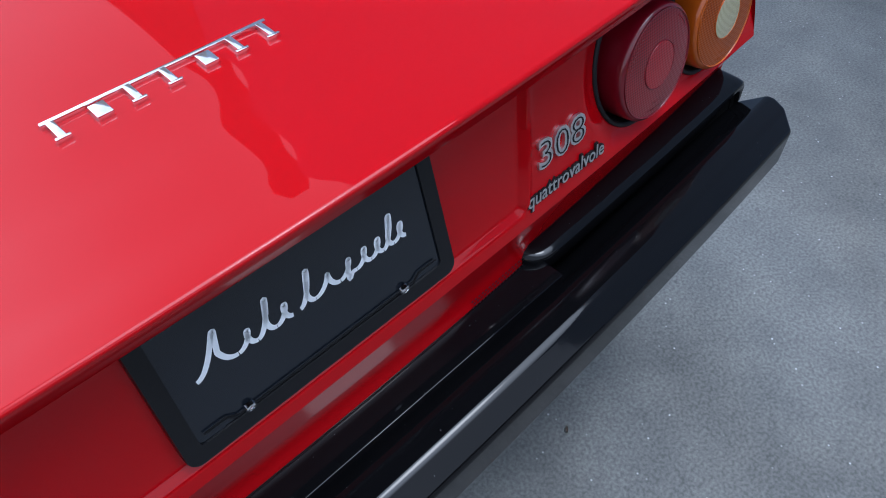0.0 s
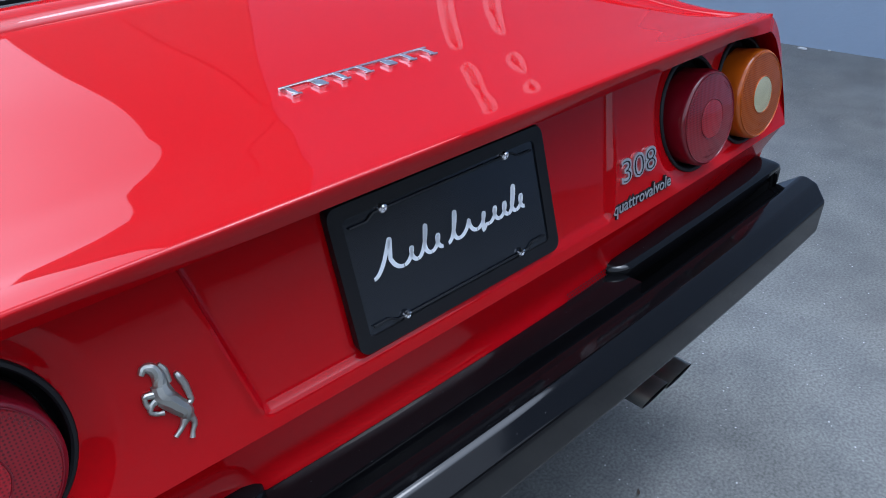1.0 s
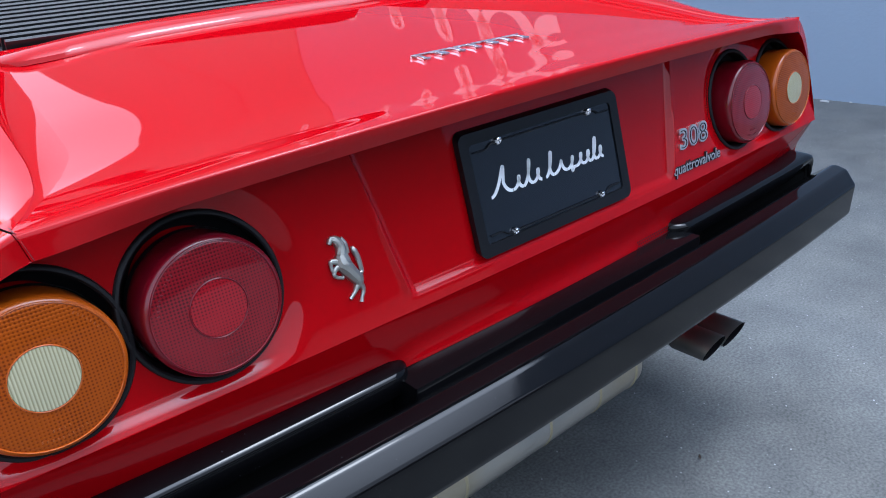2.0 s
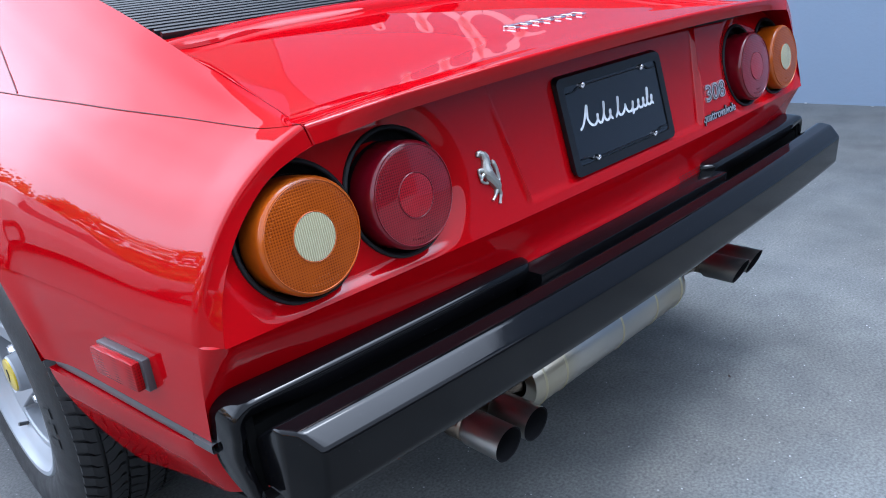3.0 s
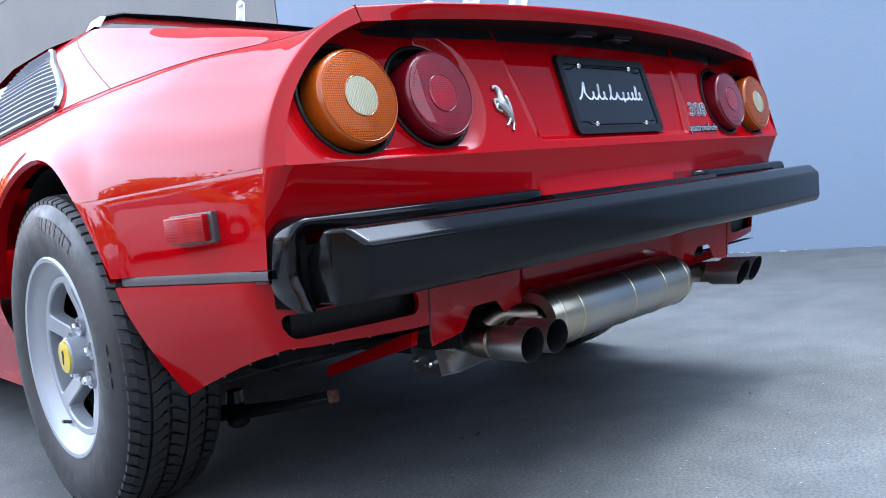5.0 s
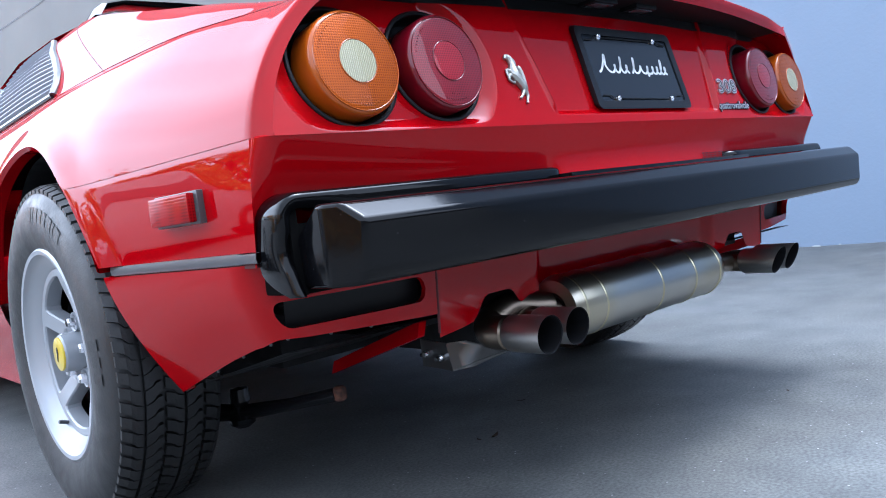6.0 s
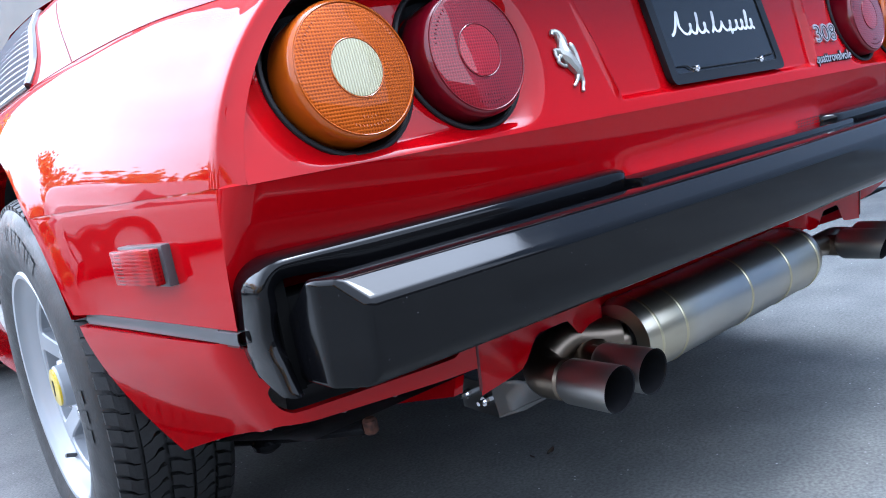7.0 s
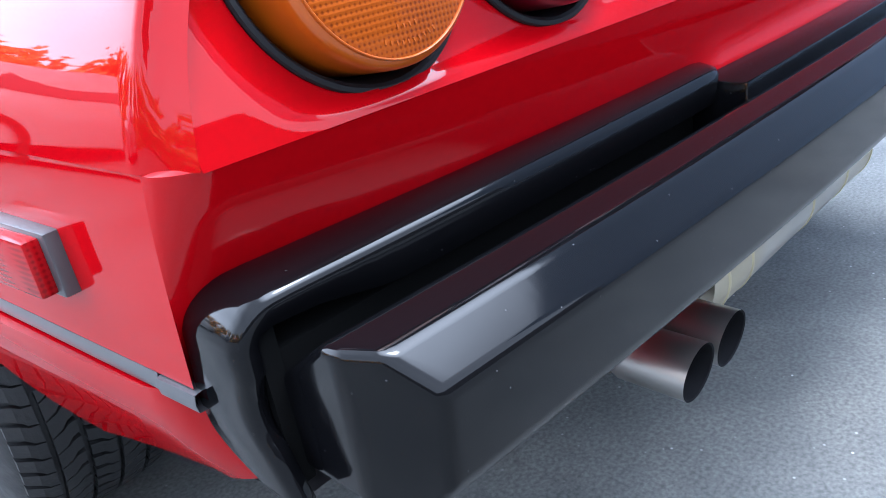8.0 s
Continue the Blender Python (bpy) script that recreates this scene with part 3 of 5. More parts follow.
def panel_y(x, z):
    """The tail panel, dished round the lamps and behind the plate."""
    s = abs(x)
    y = panel_base(x, z)
    d = min(math.hypot(s - cx, z - cz) for cx, cz in LAMPS)
    e = d
    if s > LAMPS[1][0] and z > 0.7155:
        e = 0.0
    elif LAMPS[1][0] < s < LAMPS[0][0]:
        e = min(e, abs(z - 0.7155) + 0.004)
    y += 0.010 * smooth(0.116, 0.080, e) * smooth(0.624, 0.640, z)
    y += 0.035 * smooth(0.0802, 0.0778, d)
    half = 0.264 + 0.03 * (z - 0.645) / 0.135
    y += 0.007 * smooth(half + 0.003, half - 0.003, s) * smooth(0.638, 0.648, z)
    y -= 0.004 * math.exp(-((s - half - 0.006) / 0.004) ** 2) * smooth(0.640, 0.655, z) * smooth(0.81, 0.70, z)
    return y


rows = []
for i in range(401):
    x = -0.785 + 1.570 * i / 400
    s = abs(x)
    zt = panel_top(s) + 0.002
    zt = max(zt, 0.6255)
    # columns lean with the sides of the plate recess
    win = math.exp(-((s - 0.267) / 0.10) ** 4)
    col = []
    for z in span(0.6235, zt, 72):
        xw = math.copysign(s + 0.03 * (z - 0.645) / 0.135 * win, x)
        col.append((xw, panel_y(xw, z), z))
    rows.append(col)
tail_panel = part("tail_panel", grid(rows), RED, car, sharp=40)

for sg in (-1, 1):
    b = grid([[(sg * p[0], p[1], p[2]) for p in lip_profile(s)] for s in span(0, 0.645, 60)])
    part("tail_lip", b, RED, car, sharp=50)
    # return from the frame to the panel: black under the lip, red at corners
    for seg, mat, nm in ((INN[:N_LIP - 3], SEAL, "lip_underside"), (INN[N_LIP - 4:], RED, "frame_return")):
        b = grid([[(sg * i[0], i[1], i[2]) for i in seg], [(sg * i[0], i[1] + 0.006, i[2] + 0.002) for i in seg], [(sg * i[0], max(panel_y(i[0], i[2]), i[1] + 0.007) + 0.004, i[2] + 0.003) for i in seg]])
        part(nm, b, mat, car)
    # panel joint on the lip
    part("panel_gap", tube([(sg * 0.643, lip_y(0.643) + 0.02, lip_z(0.643) - 0.001), (sg * 0.643, lip_y(0.643) - 0.0005, lip_z(0.643) - 0.0005), (sg * 0.6415, lip_y(0.643) - 0.0052, lip_z(0.643) - 0.006), (sg * 0.637, lip_y(0.643) - 0.0088, lip_z(0.643) - 0.023)], 0.00045, 6), GROOVE, car)

# black strip along the top of the panel, under the lip
rows = []
for x in span(-0.60, 0.60, 90):
    q = 0.019 * math.sqrt(max(0.0, 1 - (abs(x) / 0.60) ** 6))
    zt = panel_top(abs(x)) + 0.002
    rows.append([(x, panel_y(x, z) - o, z) for z, o in ((zt, 0.0015), (zt - q * 0.5, 0.0015), (zt - q, 0.0015), (zt - q - 0.0005, -0.001))])
part("lip_strip", grid(rows), SEAL, car, "black strip under the tail lip")

# lower tail below the panel, turning into the sides; between the pads it flares out to a small ledge
def low_y(x, z):
    ledge = 0.012 * min(1.0, max(0.0, (0.585 - z) / 0.042)) ** 2 * (1 - smooth(0.275, 0.300, abs(x)))
    return panel_base(x, 0.6245) + (0.6245 - z) * (0.25 + 0.44 * x * x) - ledge


rows = []
for u in [-1 + 0.05 * (k / 12) ** 1.5 for k in range(12)] + span(-0.95, 0.95, 70) + [1 - 0.05 * (k / 12) ** 1.5 for k in range(11, -1, -1)]:
    col = []
    for z in [0.6262] + span(0.6243, 0.470, 40):
        k = (CREASE_Z - z) / (CREASE_Z - SEAM_LOW)
        yt = tail_low(z)
        s_end = lerp(CREASE_S, yt) - (0.001 if z < 0.625 else 0.004) - 0.010 * (min(k, 1.2) - 0.40) ** 2 + 0.0016
        s = abs(u) * s_end
        y = low_y(s, z) + (0.003 if z > 0.625 else 0.0)
        w = min(1.0, max(0.0, (s - s_end + 0.032) / 0.032))
        w = 1 - math.sqrt(max(0.0, 1 - w * w))
        y = y * (1 - w) + yt * w
        col.append((math.copysign(s, u), y, z))
    rows.append(col)
part("lower_tail", grid(rows), RED, car)

# ---- rear deck ----


def deck_z(x, y):
    return lerp(DECK_C, y) - lerp(DECK_K, y) * x * x


def deck_edge(y):
    return lerp([(-0.05, 0.642), (0.0, 0.644), (0.03, 0.636), (0.06, 0.620), (0.12, 0.595), (0.18, 0.583), (0.257, 0.576), (0.46, 0.560), (0.62, 0.545)], y)


rows = []
for v in span(0, 1, 60):
    row = []
    for u in span(-1, 1, 80):
        y_far = 0.62
        s0 = abs(u) * 0.64
        y = lip_y(s0) + (y_far - lip_y(s0)) * v
        x = u * deck_edge(y)
        if abs(u) == 1 and y < 0.02:
            x = u * 0.643
        s = abs(x)
        z = deck_z(x, y)
        # the small upturned lip along the tail
        d = y - lip_y(s)
        z = z * smooth(0.0, 0.06, d) + lip_z(s) * (1 - smooth(0.0, 0.06, d))
        row.append((x, y, z))
    rows.append(row)
part("rear_deck", grid(rows), RED, car)

def sail(sg, y, k, lift=0.0):
    """A point on the flank above the fender seam: k from the seam to the crest."""
    a = Vector((lerp(SEAM_S, y) - 0.002, y, lerp(SEAM_Z, y) + 0.0005))
    c = Vector((lerp(RIDGE_S, y), y, lerp(RIDGE_Z, y)))
    n = Vector((c.z - a.z, 0, a.x - c.x)).normalized()
    p = a.lerp(c, k) + n * (0.10 * (c - a).length * math.sin(math.pi * k) * (0.6 + 0.4 * k) + lift)
    return Vector((sg * p.x, p.y, p.z))


for sg in (-1, 1):
    # sail panel: outer skin, crest and inner wall
    rows = [[sail(sg, y, k) for k in span(0, 1, 16)] for y in span(-0.003, 1.62, 82)]
    part("sail_panel", grid(rows), RED, car)
    rows = []
    for y in span(-0.003, 1.30, 64):
        c = (lerp(RIDGE_S, y), lerp(RIDGE_Z, y))
        e = deck_edge(y) if y < 0.62 else 0.545
        zd = deck_z(e, min(y, 0.62))
        w = smooth(0.06, 0.2, y)
        f = e - 0.002 - 0.045 * w
        p0, p1, p2 = Vector(c), Vector((e + 0.004 * w, zd + 0.001)), Vector((f, deck_z(f, min(y, 0.62)) - 0.0004))
        curve = [p0 * (1 - u) ** 2 + p1 * 2 * u * (1 - u) + p2 * u * u for u in span(0, 1, 12)]
        rows.append([(sg * p.x, y, p.y) for p in curve])
    part("sail_inner_wall", grid(rows), RED, car, sharp=60)

# ---- engine cover with louvres ----
rows = []
for x in span(-0.535, 0.535, 70):
    w = math.sqrt(max(0.0, 1 - (abs(x) / 0.535) ** 8))
    y0 = 0.575 - 0.03 * smooth(0.30, 0.50, abs(x)) + 0.02 * smooth(0.49, 0.535, abs(x))
    z0 = deck_z(x, 0.56)
    rows.append([(x, y0 - 0.036 * w, z0 - 0.004), (x, y0 - 0.033 * w, z0 + 0.003 * w), (x, y0 - 0.022 * w, z0 + 0.011 * w), (x, y0 - 0.008 * w, z0 + 0.016 * w), (x, y0 + 0.010 * w, z0 + 0.018 * w), (x, y0 + 0.026 * w, z0 + 0.014 * w), (x, y0 + 0.036 * w, z0 + 0.004 * w), (x, y0 + 0.038 * w, z0 - 0.012)])
part("engine_cover_edge", grid(rows), RED, car)
b = slab(bmesh.new(), [(-0.50, 0.60, 0.86), (-0.50, 1.27, 0.86), (-0.50, 1.27, 0.972), (-0.50, 0.60, 0.888)], (1.0, 0, 0))
engine_cover = part("engine_cover", b, DARK, car, "black louvred engine cover")
for k in range(20):
    y = 0.625 + 0.031 * k
    z = 0.908 + 0.125 * (y - 0.6)
    b = bmesh.new()
    prof = [(y + 0.006, z - 0.018), (y, z + 0.002), (y + 0.0015, z + 0.0045), (y + 0.005, z + 0.005), (y + 0.008, z + 0.002), (y + 0.012, z - 0.018)]
    half = 0.485 - 0.03 * (k / 20)
    slab(b, [(-half, p[0], p[1]) for p in prof], (2 * half, 0, 0))
    part("slat", b, SLAT, engine_cover)

# ---- cabin ----
b = bmesh.new()
rows = []
for y, zc, sc in ((1.27, 1.108, 0.545), (1.5, 1.122, 0.56), (1.8, 1.125, 0.57), (2.1, 1.11, 0.56)):
    rows.append([(x, y, zc + 0.012 - 0.012 * (x / sc) ** 2) for x in span(-sc, sc, 20)])
part("roof", grid(rows), RED, car)
b = grid([[(x, 1.26, 0.90) for x in span(-0.52, 0.52, 6)], [(x, 1.30, 1.09) for x in span(-0.50, 0.50, 6)]])
part("rear_window", b, GLASS, car, "dark upright rear window")
b = grid([[(x, 2.1 + 0.95 * v - 0.12 * (x / 0.62) ** 2 * v, 1.10 - 0.30 * v) for x in span(-0.55 - 0.1 * v, 0.55 + 0.1 * v, 12)] for v in span(0, 1, 8)])
part("windscreen", b, GLASS, car)
for sg in (-1, 1):
    b = grid([[(sg * (0.742 - 0.18 * v), y0 + (y1 - y0) * u, 0.852 + 0.25 * v) for u in span(0, 1, 8)] for v, y0, y1 in ((0, 1.62, 2.75), (0.5, 1.62, 2.45), (1, 1.62, 2.12))])
    part("side_window", b, GLASS, car)
    # slatted quarter vent
    edge = [(0.970, 0.04), (0.985, 0.15), (1.020, 0.27), (1.10, 0.43), (1.185, 0.56), (1.32, 0.78), (1.44, 0.93)]
    rows = []
    for y0, k in edge:
        rows.append([sail(sg, y0 + (1.60 - y0) * q, k, 0.0015) for q in span(0, 1, 12)])
    vent = part("quarter_vent", grid(rows), SEAL, car, "dark slatted side vent behind the cabin")
    part("vent_frame", tube([sail(sg, y, k, 0.002) for y, k in edge], 0.009, 8), STRIP, vent)
    part("vent_frame", tube([sail(sg, y, 0.04, 0.002) for y in span(0.97, 1.6, 12)], 0.007, 8), BLACK, vent)
    for q in range(17):
        k0 = 0.08 + 0.05 * q
        y0 = lerp([(k, y) for y, k in edge], k0)
        b = bmesh.new()
        ys = span(y0 + 0.012, 1.58, 10)
        grid([[sail(sg, y, k0, 0.002) for y in ys], [sail(sg, y, k0 + 0.012, 0.010) for y in ys], [sail(sg, y, k0 + 0.024, 0.009) for y in ys], [sail(sg, y, k0 + 0.028, 0.001) for y in ys]], b)
        part("vent_slat", b, VENT, vent)
    # panel joint across the sail
    pts = [sail(sg, y, k, 0.0003) for y, k in ((0.68, 0.01), (0.752, 0.16), (0.83, 0.31), (0.90, 0.43), (0.97, 0.54), (1.045, 0.65), (1.12, 0.75), (1.20, 0.86), (1.245, 0.95), (1.25, 0.99))]
    part("panel_gap", tube(pts, 0.0013, 6), GROOVE, car)
    pts = [(sg * lerp(SEAM_S, y), y, lerp(SEAM_Z, y) + 0.0004) for y in span(0.085, 1.7, 60)]
    part("panel_gap", tube(pts, [0.0003 + 0.0008 * min(1, k / 8) for k in range(60)], 6), GROOVE, car)

# roof aerofoil
path = [(-0.535, 1.235, 1.105), (-0.515, 1.235, 1.135), (-0.46, 1.235, 1.152), (-0.3, 1.235, 1.158), (0, 1.235, 1.16), (0.3, 1.235, 1.158), (0.46, 1.235, 1.152), (0.515, 1.235, 1.135), (0.535, 1.235, 1.105)]
rows = []
for x, y, z in path:
    w = 0.055 + 0.02 * smooth(0.45, 0.53, abs(x))
    rows.append([(x, y - w, z - 0.002), (x, y - w * 0.5, z + 0.008), (x, y + w * 0.6, z + 0.010), (x, y + w, z), (x, y + w * 0.5, z - 0.009), (x, y - w * 0.6, z - 0.008)])
part("roof_aerofoil", grid(rows, closed=True), BLACK, car, "satin black roof aerofoil")

# bonnet and nose
rows = []
for y in span(2.95, 4.22, 30):
    s0, z0 = lerp(SEAM_S, min(y, 4.2)), lerp(SEAM_Z, min(y, 4.2))
    rows.append([(u * s0, y, z0 + 0.02 * (1 - u * u)) for u in span(-1, 1, 24)])
part("bonnet", grid(rows), RED, car)
b = grid([[(u * lerp([(0.2, 0.55), (0.55, 0.58)], z), 4.21 + 0.06 * (1 - u * u) + 0.02 * math.sin(math.pi * (z - 0.2) / 0.4), z) for u in span(-1, 1, 24)] for z in span(0.2, 0.57, 10)])
part("nose", b, RED, car)
rows = []
for y in span(2.6, 2.95, 6):
    s0, z0 = lerp(SEAM_S, y), lerp(SEAM_Z, y)
    rows.append([(u * s0, y, z0 + 0.012 * (1 - u * u)) for u in span(-1, 1, 16)])
part("cowl", grid(rows), RED, car)
# dark underbody blocks, several added to close bright see-through gaps under the tail
for lo, hi in (((-0.60, 0.17, 0.34), (0.60, 0.85, 0.37)), ((-0.52, 0.115, 0.335), (0.52, 0.168, 0.46)), ((-0.52, 0.86, 0.20), (0.52, 4.1, 0.30)), ((-0.30, 0.22, 0.24), (0.30, 0.84, 0.335)), ((-0.54, 0.50, 0.25), (-0.31, 0.84, 0.335)), ((0.31, 0.50, 0.25), (0.54, 0.84, 0.335))):
    part("underbody_block", box(bmesh.new(), lo, hi, 0.004), DARK, car)

# ---- lower valance with slots ----
rows = []
for x in span(-0.525, 0.525, 120):
    s = abs(x)
    zlow = lerp([(0.0, 0.355), (0.285, 0.355), (0.315, 0.345), (0.34, 0.345), (0.37, 0.372), (0.42, 0.372), (0.455, 0.335), (0.525, 0.325)], s)
    rows.append([(x, 0.043 + (0.46 - z) * 0.10 + 0.02 * smooth(0.30, 0.27, s), z) for z in span(0.46, zlow, 8)])
part("valance", grid(rows), RED, car, "red valance behind the silencer")
for sg in (-1, 1):
    part("panel_gap", tube([(sg * 0.5255, 0.0445, 0.45), (sg * 0.5255, 0.056, 0.332)], 0.0022, 6), GROOVE, car)
    b = slab(bmesh.new(), [(sg * 0.540, 0.082, 0.352), (sg * 0.548, 0.082, 0.328), (sg * 0.500, 0.40, 0.238), (sg * 0.492, 0.40, 0.260)], (sg * -0.014, 0, 0))
    part("brace", b, RED, car)

# ---- bumper ----


def bow(x):
    return -0.022 * (1 - (x / 0.78) ** 2)


PROF = [(0.012, 0.498), (-0.040, 0.5365), (-0.052, 0.5361), (-0.0725, 0.5355), (-0.0985, 0.5135), (-0.0955, 0.452), (-0.085, 0.4385), (-0.052, 0.4382), (0.012, 0.438)]


def bar_end(y):
    """Half-length of the bar at a depth: a flat end with a cut-off corner."""
    return 0.7865 - 0.55 * max(0.0, -y - 0.052)


SHIFT = 0.012
rows = []
for u in [-1] + span(-0.985, 0.985, 41) + [1]:
    rows.append([(u * bar_end(y) + SHIFT, y + bow(u * 0.78), z) for y, z in PROF])
b = grid(rows, closed=True)
for r in (rows[0], rows[-1]):
    cap(b, [r[i] for i in (0, 1, 2, 7, 8)])
    cap(b, [r[i] for i in (2, 3, 4, 5, 6, 7)])
bevel_sharp(b, 9, 0.0062, 4)
bumper = crisp(part("rear_bumper", b, BLACK, car, "black rubber-faced rear bumper bar", sharp=80))

for sg in (-1, 1):
    # corner pad: a deep strip along the top that folds down over the flank
    sections = []

    def station(px, pz, nx, nz, front, back, thick):
        """Cross-section of the strip: px, pz on its outer face, nx, nz outwards."""
        def at(y, d):
            return (sg * (px - nx * d), y, pz - nz * d)
        sections.append([at(back, thick), at(back, -0.002), at(front + 0.012, -0.0005), at(front + 0.003, 0.0015), at(front, 0.006), at(front + 0.001, thick * 0.6), at(front + 0.004, thick)])

    def lip_front(px):
        return bow(px) * 0.80 - 0.006

    def lip_back(px):
        return low_y(px, 0.5555) + 0.003

    for px in (0.2790, 0.2815, 0.2860, 0.2920, 0.3000, 0.310):
        e = math.sqrt(max(0.0, 1 - ((0.310 - px) / 0.0312) ** 2))
        station(px, 0.5555 - 0.003 * (1 - e), 0, 1, lip_back(px) + (lip_front(px) - lip_back(px)) * max(e, 0.12), lip_back(px), 0.032)
    for px in span(0.325, 0.762, 24):
        station(px, 0.5555, 0, 1, lip_front(px), lip_back(px), 0.032 - 0.012 * smooth(0.68, 0.76, px))
    for f in span(0.12, 1.0, 9):
        a = f * math.pi / 2
        r = 0.030
        station(0.7685 + r * math.sin(a), 0.5255 + r * math.cos(a), math.sin(a), math.cos(a), -0.007 + 0.005 * f, 0.048 + 0.004 * f, 0.020 - 0.004 * f)
    for z in span(0.512, 0.4315, 16):
        k = (0.512 - z) / 0.0805
        back = 0.053 + 0.006 * math.sin(math.pi * min(k * 1.3, 1.0)) - 0.052 * max(0.0, (k - 0.58) / 0.42) ** 2.2
        front = -0.002 + 0.006 * math.sin(math.pi * min(k * 1.6, 1.0)) - 0.016 * max(0.0, (k - 0.4) / 0.6) ** 1.6
        station(0.7985 - 0.004 * k * k, z, 1, 0, front, max(back, front + 0.016), 0.016 - 0.004 * k)
    b = grid(sections, closed=True)
    cap(b, sections[0])
    cap(b, sections[-1])
    bevel_sharp(b, 50, 0.0028, 2)
    part("bumper_pad", b, BLACK, car, "glossy black bumper corner pad", sharp=55)
    # rubber return behind the folded end of the pad
    b = slab(bmesh.new(), [(sg * 0.7835, y, z) for y, z in ((0.004, 0.545), (0.058, 0.545), (0.066, 0.50), (0.060, 0.46), (0.040, 0.436), (0.0, 0.432))], (sg * -0.012, 0, 0))
    part("pad_return", b, VOID, car)
    # black filler added between pad and bar to keep the gap dark
    b = box(bmesh.new(), (min(sg * 0.30, sg * 0.782), 0.004, 0.432), (max(sg * 0.30, sg * 0.782), 0.085, 0.518), 0.004)
    part("bumper_infill", b, VOID, car)
b = box(bmesh.new(), (-0.30, -0.046, 0.45), (0.30, 0.085, 0.5435), 0.003)
part("bumper_infill", b, BLACK, car)
# fine mesh in the gap between the pads
b = bmesh.new()
for k in range(3):
    for j in range(80, 96):
        x, z = -0.28 + 0.00585 * j + 0.003 * (k % 2), 0.5465 + 0.0045 * k
        y = low_y(x, z) - 0.0025
        bmesh.ops.create_circle(b, cap_ends=True, segments=6, radius=0.0019, matrix=Matrix.Translation((x, y, z)) @ Matrix.Rotation(radians(90), 4, "X"))
tagged(part("mesh_strip", b, SEAL, car), kind="stuff")

# ---- tail lamps ----
TILT_A = math.atan(0.14)


def tail_lamp(sx, cx, cz, face_y, main, side, middle, words):
    rows = []
    for r, h in ((0.0850, -0.004), (0.0845, 0.0022), (0.0833, 0.0036), (0.0805, 0.0042), (0.0786, 0.0026), (0.0776, -0.004), (0.0772, -0.022), (0.0700, -0.030), (0.0600, -0.034)):
        ring = []
        for k in range(72):
            a = 2 * math.pi * k / 72
            x, z = sx * cx + r * math.cos(a), cz + r * math.sin(a)
            ring.append((x, panel_base(x, z) + 0.010 - h, z))
        rows.append(ring)
    part("lamp_gasket", grid(rows, closed=True), SEAL, car, "black rubber lamp gasket")
    lamp = part("tail_lamp", lathe([(0.0, 0.0001), (0.0, 0.072), (-0.010, 0.072)], (0, 0.052, 0), "y", 48), SEAL, car, words)
    kids = [lamp]
    R = 0.0705
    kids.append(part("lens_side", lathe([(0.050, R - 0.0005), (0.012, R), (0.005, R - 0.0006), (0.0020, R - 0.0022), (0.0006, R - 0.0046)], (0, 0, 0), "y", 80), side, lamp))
    kids.append(part("lens", lathe([(0.0006, R - 0.0046), (0.0001, R - 0.0062), (-0.0005, R - 0.010), (-0.0022, 0.031), (-0.0022, 0.0285)], (0, 0, 0), "y", 80), main, lamp))
    kids.append(part("lens_centre", lathe([(-0.0016, 0.0288), (-0.0030, 0.0280), (-0.0037, 0.018), (-0.0039, 0.0001)], (0, 0, 0), "y", 48), middle, lamp))
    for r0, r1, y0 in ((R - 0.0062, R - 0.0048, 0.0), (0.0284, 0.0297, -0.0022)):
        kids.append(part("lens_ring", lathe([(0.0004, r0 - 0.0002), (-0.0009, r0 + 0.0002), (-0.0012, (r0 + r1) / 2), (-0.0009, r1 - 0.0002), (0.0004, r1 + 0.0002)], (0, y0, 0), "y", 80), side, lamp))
    # moulded marks too small to read: fine raised bars along arcs
    b = bmesh.new()
    for r, a0, a1, n in ((0.0575, 128, 168, 9), (0.0585, 28, 52, 7), (0.0565, 252, 290, 10), (0.048, 262, 278, 4)):
        for k in range(n):
            a = radians(a0 + (a1 - a0) * k / (n - 1))
            d, t = Vector((math.cos(a), 0, math.sin(a))), Vector((-math.sin(a), 0, math.cos(a)))
            y = -0.0006 - 0.0017 * (R - 0.010 - r) / (R - 0.041)
            c = d * r + Vector((0, y, 0))
            slab(b, [c + d * u + t * v for u, v in ((-0.0011, -0.0009), (0.0013, -0.0006 + 0.0002 * (k % 3)), (0.0011, 0.0006), (-0.0012, 0.0003))], (0, -0.0005, 0))
    kids.append(tagged(part("moulded_marks", b, side, lamp), kind="stuff"))
    m = Matrix.Translation((sx * cx, face_y, cz)) @ Matrix.Rotation(-TILT_A, 4, "X")
    lamp.matrix_basis = m
    for k in kids[1:]:
        k.matrix_parent_inverse = Matrix.Identity(4)
        k.matrix_basis = Matrix.Identity(4)
    return lamp


for sx in (-1, 1):
    tail_lamp(sx, 0.655, 0.713, -0.003, AMBER, AMBER_SIDE, CLEAR, "round amber turn lamp with a pale round centre")
    tail_lamp(sx, 0.4975, 0.718, -0.006, REDLENS, REDLENS_SIDE, REDCORE, "round dark red tail lamp with a ringed centre")

# ---- number plate ----
PT = math.atan2(0.03, 0.119)


def on_plate(x, v, d=0.0):
    """A point on the plate: x across, v up from its middle, d proud of it."""
    return Vector((x, 0.0145 - 0.003 + v * math.sin(PT) - d * math.cos(PT), 0.7245 + v * math.cos(PT) - d * math.sin(PT)))


